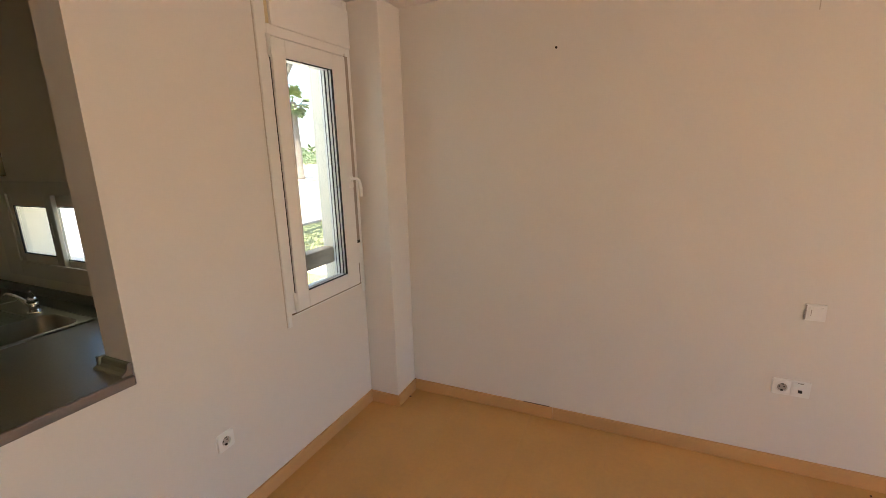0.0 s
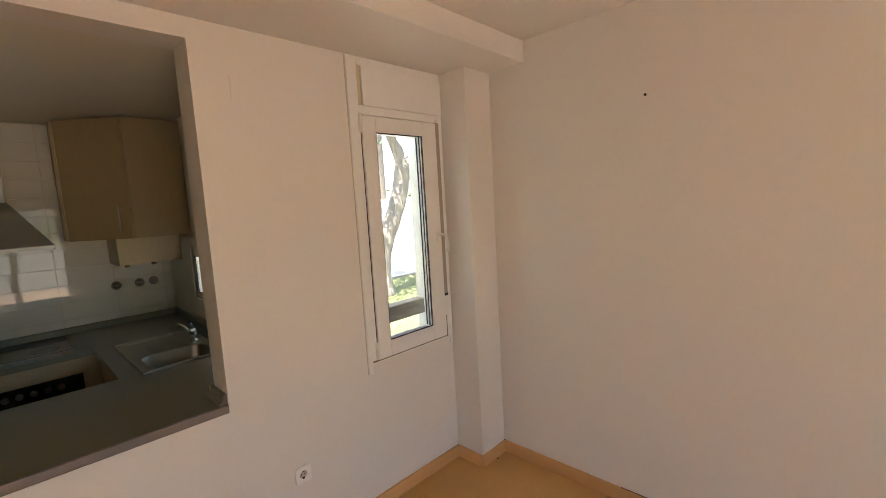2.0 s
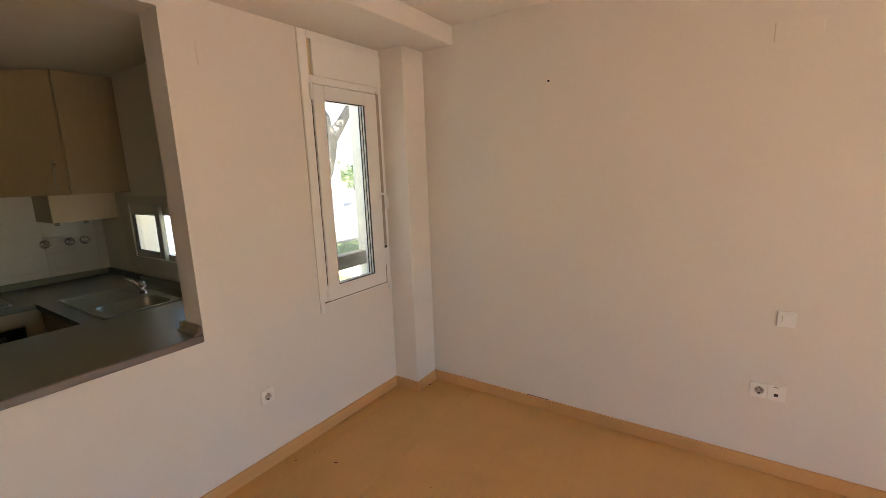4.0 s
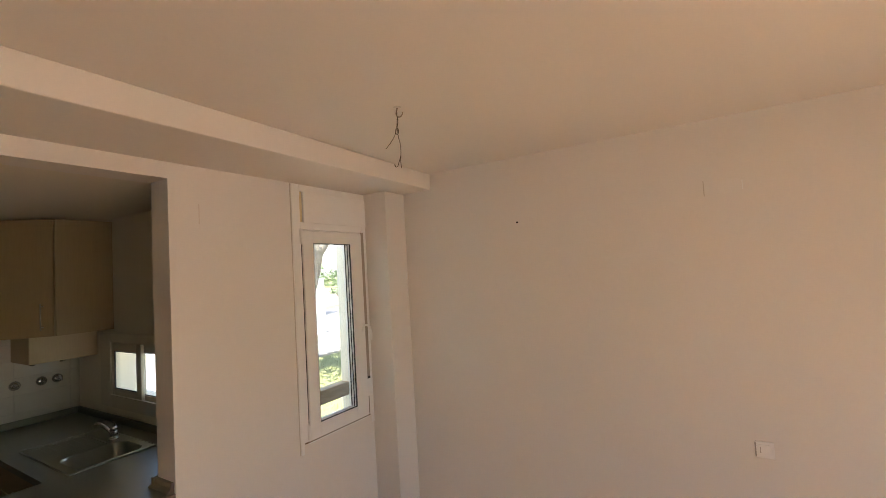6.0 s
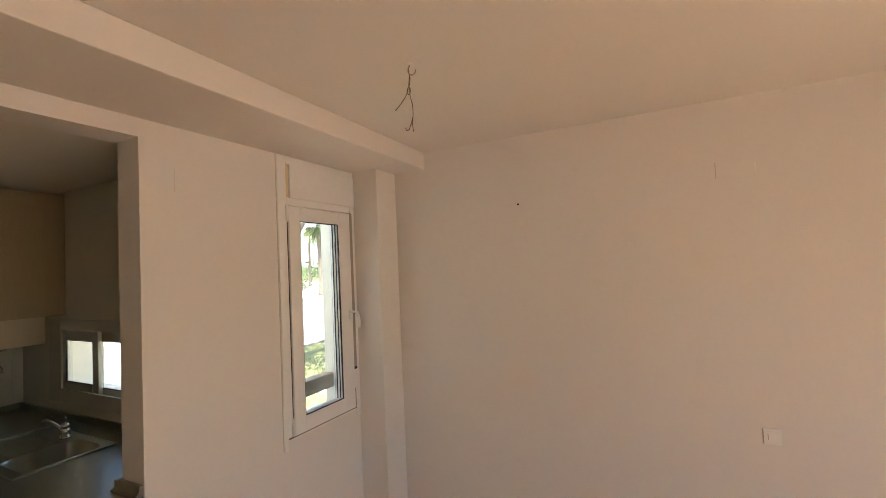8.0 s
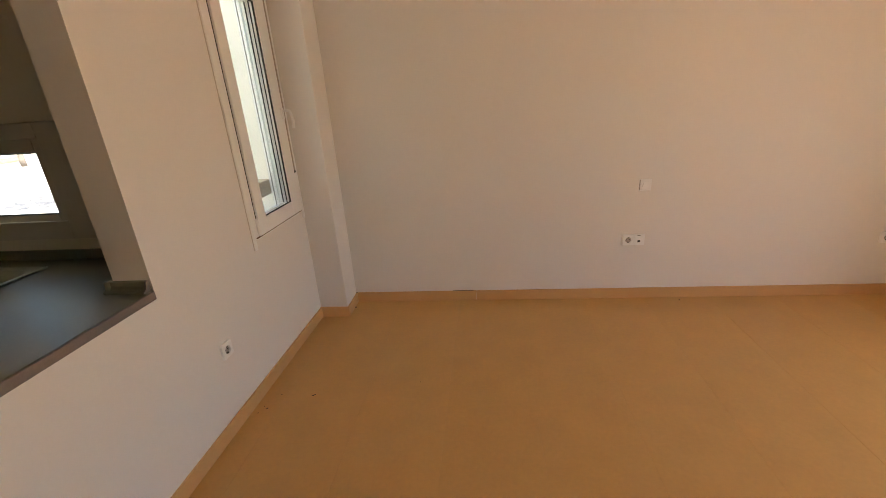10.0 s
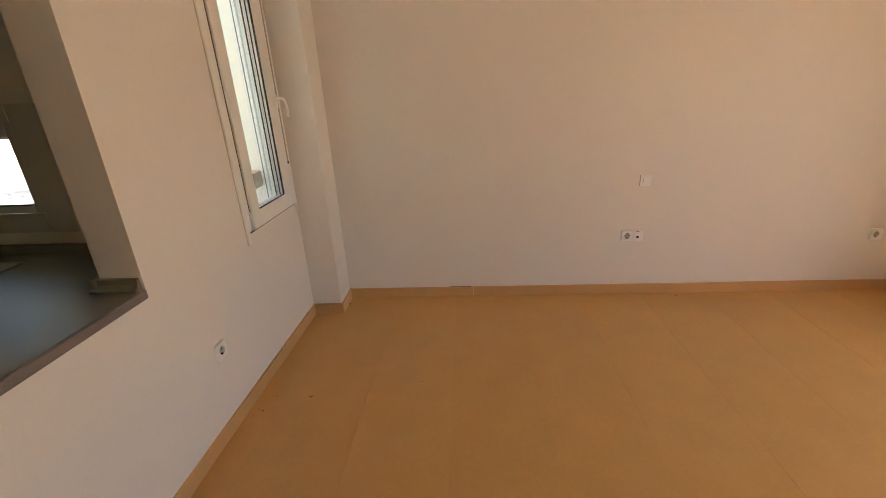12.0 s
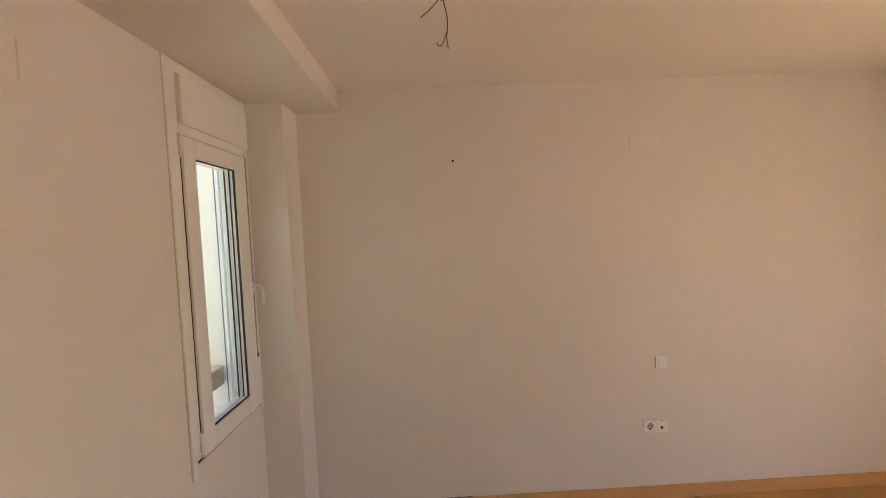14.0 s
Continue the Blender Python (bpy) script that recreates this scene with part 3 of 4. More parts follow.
def oven():
    o = thing("oven", (-3.45, 0.24, 0.1), "built-in oven with a dark front and a row of round knobs", "oven")
    y0, y1, x = -0.058, 0.538, -3.17
    part("body", boxes(((-3.70, y0, 0.14), (x - 0.02, y1, 0.765))), M_OVEN, o)
    panel = part("control_panel", boxes(((x - 0.02, y0, 0.665), (x + 0.004, y1, 0.765)), bevel=0.004, seg=2), M_OVEN, o)
    for i in range(7):
        bm = bmesh.new()
        y = 0.428 - i * 0.061
        rod(bm, (x + 0.004, y, 0.715), (x + 0.010, y, 0.715), 0.019, 0.018, 18)
        rod(bm, (x + 0.010, y, 0.715), (x + 0.030, y, 0.715), 0.014, 0.011, 16)
        part("knob", bm, M_KNOB, panel)
    door = part("door", boxes(((x - 0.02, y0, 0.14), (x + 0.004, y1, 0.66)), bevel=0.005, seg=2), M_HOB, o)
    bm = bmesh.new()
    rod(bm, (x + 0.04, y0 + 0.06, 0.59), (x + 0.04, y1 - 0.06, 0.59), 0.009, n=12)
    for y in (y0 + 0.09, y1 - 0.09):
        rod(bm, (x + 0.004, y, 0.59), (x + 0.04, y, 0.59), 0.006, n=8)
    part("handle", bm, M_STEEL, door)
    settle(o)


oven()


def base_cabinet(lo, hi, face, label, doors=1, oven_gap=False):
    """A base unit with doors on the face 'x+', 'x-' or 'y-'."""
    c = thing("base_cabinet", ((lo[0] + hi[0]) / 2, (lo[1] + hi[1]) / 2, 0), label, "cabinet", "base cabinets")
    t = 0.018
    part("body", boxes((lo, hi)), M_WOOD, c)
    part("plinth", boxes(((lo[0] + 0.03, lo[1] + 0.03, 0), (hi[0] - 0.03, hi[1] - 0.03, lo[2]))), M_WOODEDGE, c)
    for i in range(doors):
        if face == "y-":
            w = (hi[0] - lo[0]) / doors
            a, b = lo[0] + i * w + 0.002, lo[0] + (i + 1) * w - 0.002
            d = part("door", boxes(((a, lo[1] - t, lo[2] + 0.002), (b, lo[1] - 0.001, hi[2] - 0.004)), bevel=0.002), M_WOOD, c)
            bm = bmesh.new()
            rod(bm, (b - 0.05, lo[1] - t - 0.025, 0.62), (b - 0.05, lo[1] - t - 0.025, 0.76), 0.005, n=10)
            for z in (0.64, 0.74):
                rod(bm, (b - 0.05, lo[1] - t, z), (b - 0.05, lo[1] - t - 0.025, z), 0.004, n=8)
        else:
            sgn = 1 if face == "x+" else -1
            xf = hi[0] if sgn > 0 else lo[0]
            w = (hi[1] - lo[1]) / doors
            a, b = lo[1] + i * w + 0.002, lo[1] + (i + 1) * w - 0.002
            xa, xb = sorted((xf + sgn * 0.001, xf + sgn * t))
            d = part("door", boxes(((xa, a, lo[2] + 0.002), (xb, b, hi[2] - 0.004)), bevel=0.002), M_WOOD, c)
            bm = bmesh.new()
            xo = xf + sgn * (t + 0.025)
            rod(bm, (xo, b - 0.05, 0.62), (xo, b - 0.05, 0.76), 0.005, n=10)
            for z in (0.64, 0.74):
                rod(bm, (xf + sgn * t, b - 0.05, z), (xo, b - 0.05, z), 0.004, n=8)
        part("handle", bm, M_STEEL, d, "brushed steel bar handle")
    settle(c)


ZB, ZT = 0.1, TOP - 0.037
base_cabinet((KW + 0.02, 0.648, ZB), (-3.19, KN - 0.01, ZT), "y-", "beech laminate corner base cabinet under the worktop", 0)
base_cabinet((-3.19 + 0.002, 0.648, ZB), (-2.36, KN - 0.01, 0.70), "y-", "beech laminate sink base cabinet with two doors", 2)
base_cabinet((-2.34, 0.648, ZB), (WXK - 0.01, KN - 0.01, ZT), "y-", "beech laminate corner base cabinet under the hatch worktop", 0)
base_cabinet((-2.32, 0.05, ZB), (WXK - 0.05, 0.645, ZT), "x-", "beech laminate base cabinet under the hatch worktop")
base_cabinet((KW + 0.02, -0.68, ZB), (-3.19, -0.07, ZT), "x+", "beech laminate base cabinet beside the oven")
base_cabinet((KW + 0.02, KS + 0.01, ZB), (-3.19, -0.682, ZT), "x+", "wide beech laminate base cabinet against the tiled wall", 2)
tagged(finish("sink_fascia", boxes(((-3.17, 0.630, 0.702), (-2.36, 0.647, ZT))), M_WOOD), "beech laminate fascia board below the sink worktop", "fascia")
tagged(finish("oven_fascia", boxes(((-3.19, -0.068, 0.767), (-3.172, 0.629, ZT)), ((-3.19, 0.54, 0.1), (-3.172, 0.629, 0.767))), M_WOODEDGE),
       "pale beech laminate filler board above the oven", "fascia")


def corner_cabinet():
    c = thing("corner_wall_cabinet", (-3.5, 0.95, 1.58), "beech laminate corner wall cabinet with a slanting door", "cabinet")
    xw, yn, z0, z1 = KW + 0.012, KN - 0.002, 1.58, 2.383
    foot = [(xw, 0.60), (-3.535, 0.60), (-3.18, 0.915), (-3.18, yn), (xw, yn)]
    bm = bmesh.new()
    lo = [bm.verts.new((x, y, z0)) for x, y in foot]
    hi = [bm.verts.new((x, y, z1)) for x, y in foot]
    for i in range(5):
        bm.faces.new((lo[i], lo[(i + 1) % 5], hi[(i + 1) % 5], hi[i]))
    bm.faces.new(lo[::-1]); bm.faces.new(hi)
    part("body", bm, M_WOOD, c)
    a, b = Vector((-3.535, 0.60, 0)), Vector((-3.18, 0.915, 0))
    u = (b - a).normalized()
    n = Vector((u.y, -u.x, 0))

    def slab(s0, s1, n0, n1, za, zb, bm):
        v = [bm.verts.new(a + u * s + n * k + Vector((0, 0, z))) for s in (s0, s1) for k in (n0, n1) for z in (za, zb)]
        for f in ((0, 1, 3, 2), (4, 6, 7, 5), (0, 4, 5, 1), (2, 3, 7, 6), (0, 2, 6, 4), (1, 5, 7, 3)):
            bm.faces.new([v[i] for i in f])
        return bm
    L = (b - a).length
    door = part("door", slab(0.022, L - 0.004, 0.001, 0.019, z0 + 0.003, z1 - 0.012, bmesh.new()), M_WOOD, c)
    part("edge_strip", slab(0.0, 0.020, 0.001, 0.020, z0 + 0.003, z1 - 0.012, bmesh.new()), M_WOODEDGE, c, "pale door edge strip")
    hb = bmesh.new()
    p = a + u * (L - 0.065) + n * 0.045
    rod(hb, (p.x, p.y, 1.625), (p.x, p.y, 1.805), 0.004, n=10)
    for z in (1.645, 1.785):
        q = p - n * 0.027
        rod(hb, (q.x, q.y, z), (p.x, p.y, z), 0.003, n=8)
    part("handle", hb, M_STEEL, door, "brushed steel bar handle")
    settle(c)


corner_cabinet()
pb = thing("pipe_box", (-3.6, 1.05, 1.38), "pale beech laminate box below the corner wall cabinet", "box")
part("front_panel", boxes(((-3.45, 0.842, 1.382), (-3.432, KN - 0.014, 1.579)), bevel=0.001), M_WOODEDGE, pb)
part("side_panel", boxes(((KW + 0.012, 0.842, 1.382), (-3.4505, 0.860, 1.579)), bevel=0.001), M_WOOD, pb)
part("pipe_stub", rod(rod(bmesh.new(), (-3.70, 0.93, 1.345), (-3.70, 0.93, 1.579), 0.012, n=12), (-3.70, 0.93, 1.345), (-3.70, 0.93, 1.365), 0.019, n=6), M_CHROME, pb)
part("pipe_stub", rod(rod(bmesh.new(), (-3.68, 1.10, 1.345), (-3.68, 1.10, 1.579), 0.012, n=12), (-3.68, 1.10, 1.345), (-3.68, 1.10, 1.365), 0.019, n=6), M_CHROME, pb)
settle(pb)


def stop_valve(y, z, turn):
    v = thing("stop_valve", (KW + 0.012, y, z), "round chrome stop valve on the tiled wall", "valve", "stop valves")
    x = KW + 0.0125
    part("rosette", rod(rod(bmesh.new(), (x, y, z), (x + 0.008, y, z), 0.034, 0.032, 24), (x + 0.008, y, z), (x + 0.016, y, z), 0.032, 0.016, 24), M_CHROME, v)
    bm = bmesh.new()
    rod(bm, (x + 0.016, y, z), (x + 0.05, y, z), 0.013, 0.012, 14)
    c, s = math.cos(turn), math.sin(turn)
    rod(bm, (x + 0.047, y - 0.022 * c, z - 0.022 * s), (x + 0.047, y + 0.022 * c, z + 0.022 * s), 0.006, n=10)
    part("knob", bm, M_CHROME, v)
    settle(v)


for y, turn in ((0.862, 0.3), (1.013, 1.1), (1.108, 2.4)):
    stop_valve(y, 1.204, turn)


def hood():
    h = thing("cooker_hood", (-3.6, 0.22, 1.55), "steel canopy cooker hood with a chimney on the tiled wall", "cooker hood")
    x0 = KW + 0.0125
    part("rim", boxes(((x0, -0.075, 1.55), (-3.35, 0.515, 1.575)), bevel=0.002), M_HOOD, h)
    bm = bmesh.new()
    lo = [bm.verts.new(p) for p in ((x0, -0.075, 1.575), (-3.35, -0.075, 1.575), (-3.35, 0.515, 1.575), (x0, 0.515, 1.575))]
    hi = [bm.verts.new(p) for p in ((x0, 0.105, 1.86), (-3.58, 0.105, 1.86), (-3.58, 0.335, 1.86), (x0, 0.335, 1.86))]
    for i in range(4):
        bm.faces.new((lo[i], lo[(i + 1) % 4], hi[(i + 1) % 4], hi[i]))
    bm.faces.new(lo[::-1]); bm.faces.new(hi)
    part("canopy", bm, M_HOOD, h)
    part("chimney", boxes(((x0, 0.107, 1.8602), (-3.582, 0.333, KC - 0.001)), bevel=0.002), M_HOOD, h)
    settle(h)


hood()


# ---- sockets, switch, hook ----
def plate(name, c, n, cells, label, category, group=""):
    """A wall plate of one or two cells; c its middle on the wall, n the wall's normal, along x or y."""
    t = thing(name, c, label, category, group)
    nv = Vector(n)
    side = Vector((0, 0, 1)).cross(nv)
    m = Matrix((( side.x, 0, nv.x, c[0]), (side.y, 0, nv.y, c[1]), (0, 1, 0, c[2]), (0, 0, 0, 1)))

    def put(pname, bm, material, parent, lab=""):
        bmesh.ops.transform(bm, matrix=m, verts=bm.verts)
        return part(pname, bm, material, parent, lab)
    w = 0.0415 + 0.0355 * (len(cells) - 1)
    k = 32
    if cells[0] != "socket":
        put("cover_frame", boxes(((-w, -0.0415, 0), (w, 0.0415, 0.009)), bevel=0.004, seg=3), M_PLATE, t)
    for i, kind in enumerate(cells):
        u = (i - (len(cells) - 1) / 2) * 0.071
        if kind == "socket":
            # cover with a round well in it
            x0, x1 = (-w, w) if len(cells) == 1 else (-w, u + 0.0355)
            bm = bmesh.new()
            rings = [[], [], [], []]
            for j in range(k):
                ca, sa = math.cos(2 * math.pi * (j + 0.5) / k), math.sin(2 * math.pi * (j + 0.5) / k)
                q = min(((x1 - u) if ca > 0 else (u - x0)) / abs(ca), 0.0415 / abs(sa))
                rings[0].append(bm.verts.new((u + ca * q, sa * q, 0.0)))
                q2 = min(((x1 - u - 0.002) if ca > 0 else (u - x0 - 0.002)) / abs(ca), 0.0395 / abs(sa))
                rings[1].append(bm.verts.new((u + ca * q2, sa * q2, 0.0105)))
                rings[2].append(bm.verts.new((u + ca * 0.0215, sa * 0.0215, 0.0115)))
                rings[3].append(bm.verts.new((u + ca * 0.0205, sa * 0.0205, 0.0020)))
            for p, q in zip(rings, rings[1:]):
                for j in range(k):
                    bm.faces.new((p[j], p[(j + 1) % k], q[(j + 1) % k], q[j]))
            put("cover_frame", bm, M_PLATE, t)
            # well disc is greyer than the plate: the recess's shade is in its colour
            insert = put("socket_well", rod(bmesh.new(), (u, 0, 0.0008), (u, 0, 0.0024), 0.0207, n=24), M_PLATE_SHADE, t, "socket well with its shade painted grey")
            for dx in (-0.0095, 0.0095):
                put("pin_hole", rod(bmesh.new(), (u + dx, 0, 0.0022), (u + dx, 0, 0.0028), 0.0036, n=12), M_DARK, insert)
            for va in (0.0145, -0.020):
                put("earth_clip", boxes(((u - 0.005, va, 0.0022), (u + 0.005, va + 0.0055, 0.0105))), M_DARK, insert)
            if len(cells) > 1:
                put("data_cover", boxes(((u + 0.0357, -0.0415, 0), (w, 0.0415, 0.0105)), bevel=0.003, seg=2), M_PLATE, t)
        elif kind == "data":
            insert = put("data_insert", boxes(((u - 0.027, -0.027, 0.0103), (u + 0.027, 0.027, 0.012)), bevel=0.001), M_PLATE, t)
            put("jack", boxes(((u - 0.008, -0.018, 0.0115), (u + 0.009, -0.002, 0.0123))), M_DARK, insert)
            put("label_slot", boxes(((u - 0.012, 0.030, 0.0100), (u + 0.010, 0.034, 0.0109))), M_SLOT_GREY, t)
        else:
            put("rocker", boxes(((u - 0.027, -0.027, 0.009), (u + 0.027, 0.027, 0.0135)), bevel=0.002, seg=2), M_PLATE, t)
            # added grey strip paints the shade along the plate's left edge
            put("side_trim", boxes(((-w + 0.001, -0.037, 0.0085), (-w + 0.007, 0.037, 0.0105)), bevel=0.001), M_PLATE_SHADE, t, "grey strip painting the shade at the side")
            put("rocker_line", boxes(((u - 0.019, -0.014, 0.0136), (u - 0.016, 0.016, 0.0139))), M_PLATE_SHADE, t)
    settle(t)


plate("light_switch", (0.81, NY, 0.866), (0, -1, 0), ["switch"], "white square light switch on the plain wall", "switch")
plate("double_socket", (0.767, NY, 0.465), (0, -1, 0), ["socket", "data"], "white double plate with a power socket and a data jack", "socket")
plate("wall_socket", (2.435, NY, 0.432), (0, -1, 0), ["socket"], "white single power socket near the room corner", "socket")
plate("wall_socket", (WX - 0.0235, 1.148, 0.431), (1, 0, 0), ["socket"], "white single power socket below the hatch wall window", "socket")


def ceiling_hook():
    x, y = -0.494, 1.275
    h = thing("ceiling_hook", (x, y, CEIL), "bare lamp wire knotted to a hook in the ceiling", "lamp wire")
    bm = bmesh.new()
    rod(bm, (x, y, CEIL - 0.003), (x, y, CEIL), 0.013, 0.018, 14)
    part("ceiling_rose", bm, M_FILLER, h)
    bm = bmesh.new()
    tube(bm, smooth_path([(x + 0.002, y, CEIL - 0.002), (x - 0.004, y - 0.002, CEIL - 0.016), (x - 0.004, y - 0.004, CEIL - 0.032), (x + 0.006, y - 0.005, CEIL - 0.045),
                          (x + 0.018, y - 0.003, CEIL - 0.046), (x + 0.025, y, CEIL - 0.036), (x + 0.026, y + 0.002, CEIL - 0.026)], 6), 0.0026, 8)
    part("hook", bm, M_HOOKMETAL, h, "painted steel hook")
    bm = bmesh.new()
    knot = [(x - 0.002, y, CEIL - 0.001), (x - 0.006, y + 0.003, CEIL - 0.030), (x, y, CEIL - 0.055), (x - 0.003, y - 0.002, CEIL - 0.085), (x - 0.012, y - 0.002, CEIL - 0.096),
            (x - 0.016, y, CEIL - 0.110), (x - 0.009, y + 0.003, CEIL - 0.119), (x - 0.001, y + 0.002, CEIL - 0.108), (x - 0.004, y, CEIL - 0.090), (x - 0.002, y - 0.001, CEIL - 0.128),
            (x + 0.006, y, CEIL - 0.165), (x + 0.007, y, CEIL - 0.205), (x + 0.003, y, CEIL - 0.235), (x + 0.006, y, CEIL - 0.272)]
    tube(bm, smooth_path(knot, 5), 0.0017, 6)
    part("wire", bm, M_WIRE, h)
    bm = bmesh.new()
    tube(bm, smooth_path([(x - 0.002, y - 0.002, CEIL - 0.05), (x - 0.006, y - 0.004, CEIL - 0.09), (x - 0.022, y, CEIL - 0.122), (x - 0.05, y + 0.003, CEIL - 0.149), (x - 0.077, y + 0.004, CEIL - 0.170)], 5), 0.0017, 6)
    part("wire", bm, M_WIRE, h)
    bm = bmesh.new()
    tube(bm, smooth_path([(x + 0.006, y + 0.001, CEIL - 0.212), (x - 0.004, y, CEIL - 0.240), (x - 0.014, y, CEIL - 0.260), (x - 0.025, y, CEIL - 0.262), (x - 0.030, y, CEIL - 0.250)], 5), 0.0017, 6)
    part("wire", bm, M_WIRE, h)
    settle(h)


ceiling_hook()
tagged(finish("wall_crack", boxes(((-0.56, NY - 0.008, BH - 0.001), (-0.40, NY - 0.001, BH + 0.0012))), M_SEAM), "dark open crack along the top of the baseboard", "crack")

# marks and crumbs
bm = bmesh.new()
rod(bm, (-0.426, NY - 0.003, 2.161), (-0.426, NY, 2.161), 0.0065, n=12)
tagged(finish("wall_plug", bm, M_DARK), "small dark screw hole in the plain wall", "wall plug")
for x, z0, z1, mk in ((0.65, 2.185, 2.27, M_SHADE_SCRATCH), (0.823, 2.20, 2.25, M_PLATE)):
    tagged(finish("wall_mark", boxes(((x - 0.002, NY - 0.0012, z0), (x + 0.002, NY - 0.0002, z1))), mk), "thin upright scratch on plain white plaster", "scratch")
tagged(finish("wall_patch", boxes(((0.657, NY - 0.001, 2.19), (0.815, NY - 0.0002, 2.262))), M_FILLER), "faint square filler patch on plain white plaster", "patch")
tagged(finish("wall_mark", boxes(((WX - 0.0268, 1.002, 2.18), (WX - 0.0255, 1.006, 2.285))), M_SMUDGE), "faint thin upright scratch on white plaster", "scratch")
rnd = random.Random(7)


def crumb(x, y, size, label, long=False, z=0.0):
    bm = bmesh.new()
    bmesh.ops.create_icosphere(bm, subdivisions=1, radius=1)
    for v in bm.verts:
        v.co *= rnd.uniform(0.7, 1.2)
        v.co = Vector((v.co.x * size * (3.0 if long else 1), v.co.y * size * (0.5 if long else 0.8), max(v.co.z, -0.6) * size * 0.4))
    bmesh.ops.rotate(bm, verts=bm.verts, matrix=Matrix.Rotation(rnd.uniform(0, 1.2), 3, "Z"))
    low = min(v.co.z for v in bm.verts)
    bmesh.ops.translate(bm, verts=bm.verts, vec=(x, y, z - low))
    tagged(finish("crumb", bm, M_DIRT), label, "debris", "crumbs on the floor")


for x, y, s, lng in ((-1.278, 1.335, 0.007, True), (-1.50, 1.226, 0.006, False), (-1.525, 1.24, 0.004, False), (-1.468, 1.338, 0.004, False), (-1.329, 2.365, 0.009, False),
                     (1.12, 2.42, 0.006, False), (-0.687, 1.457, 0.004, False), (0.11, 0.60, 0.005, False), (-1.535, 1.19, 0.004, False), (-1.35, 2.42, 0.005, False)):
    crumb(x, y, s, "tiny dark sliver of dirt on the floor" if lng else "tiny dark crumb of dirt on the floor", lng)

crumb(-1.338, 2.466, 0.007, "tiny dark crumb of dirt on the baseboard", False, BH)

# ---- outside ----
GZ = -0.15
bm = bmesh.new()
vs = [bm.verts.new(p) for p in ((-900, -900, GZ), (900, -900, GZ), (900, 900, GZ), (-900, 900, GZ))]
bm.faces.new(vs)
structure("ground", bm, M_GRASS, "sunlit dry green lawn", "lawn")
structure("road", boxes(((-19.4, -60, GZ - 0.1), (-8.0, 120, GZ + 0.03)), ((-55.0, -60, GZ - 0.1), (-21.8, 160, GZ + 0.03))), M_PAVE, "pale sunlit concrete paving", "road")
structure("kerb", boxes(((-7.999, -60, GZ - 0.1), (-7.87, 120, GZ + 0.06)), bevel=0.01), M_PAVE, "pale concrete kerb between lawn and paving", "kerb")
structure("footing", boxes(((WXO, KN + 0.25, GZ - 0.1), (EX + 0.25, NY + 0.25, -0.121)), ((KW - 0.25, KS - 0.2, GZ - 0.1), (WXO, KN + 0.25, -0.121)),
                           ((WXO, SY - 0.25, GZ - 0.1), (EX + 0.25, KN + 0.25, -0.121))), M_RENDER, "white rendered footing of the house", "footing")
structure("terrace", boxes(((EX + 0.25, -6, GZ - 0.1), (EX + 4.6, 6.5, -0.03))), M_TERRACE, "sunlit terracotta terrace outside the door", "terrace")
# strip by the house is unseen, added pale to bounce light indoors
structure("pavement", boxes(((-3.6, KN + 0.252, GZ - 0.1), (WXO - 0.002, 12.0, GZ + 0.02)), ((-5.4, 5.05, GZ - 0.1), (-3.6005, 6.2, GZ + 0.02))), M_PATH, "peach concrete path with an unseen house-side strip that bounces light", "pavement")
structure("forecourt", boxes(((EX + 4.6005, -30, GZ - 0.1), (EX + 34.0, 30, GZ + 0.02))), M_PAVE, "pale sunlit paving beyond the terrace", "paving")
# added out of view to cut south-east light through the terrace door
structure("terrace_wall", boxes(((EX + 0.2505, -2.8, GZ), (EX + 4.2, -2.6, 2.5))), M_RENDER, "unseen white wall added to block light beside the terrace", "wall")
structure("subfloor", boxes(((WXK, SY - 0.25, -0.12), (EX + 0.25, NY + 0.25, -0.0032))), M_FLOOR, "tan floor screed under the linoleum", "floor")

# a thin cover of blades on the lawn by the house
bl = bmesh.new()
for i in range(9000):
    x, y = rnd.uniform(-7.8, -2.2), rnd.uniform(2.6, 9.5)
    h, a, w = rnd.uniform(0.025, 0.07), rnd.uniform(0, 6.28), 0.006
    c, s = math.cos(a) * w, math.sin(a) * w
    bl.faces.new((bl.verts.new((x - c, y - s, GZ)), bl.verts.new((x + c, y + s, GZ)), bl.verts.new((x + rnd.uniform(-0.03, 0.03), y + rnd.uniform(-0.03, 0.03), GZ + h))))
tagged(finish("grass", bl, M_BLADE), "short dry yellow-green grass outside the window", "grass", kind="stuff")


def garden_wall(x, y0, y1, top, label):
    g = thing("garden_wall", (x, (y0 + y1) / 2, GZ), label, "wall")
    part("wall", boxes(((x - 0.2, y0, GZ), (x, y1, top - 0.05))), M_RENDER, g)
    part("coping", boxes(((x - 0.22, y0 - 0.02, top - 0.05), (x + 0.02, y1 + 0.02, top)), bevel=0.008), M_RENDER, g)
    settle(g)


garden_wall(-11.0, 8.8, 10.75, 1.86, "short white rendered wall standing beside the paving")
garden_wall(-9.2, 0.6, 4.85, 2.2, "long white rendered garden wall")


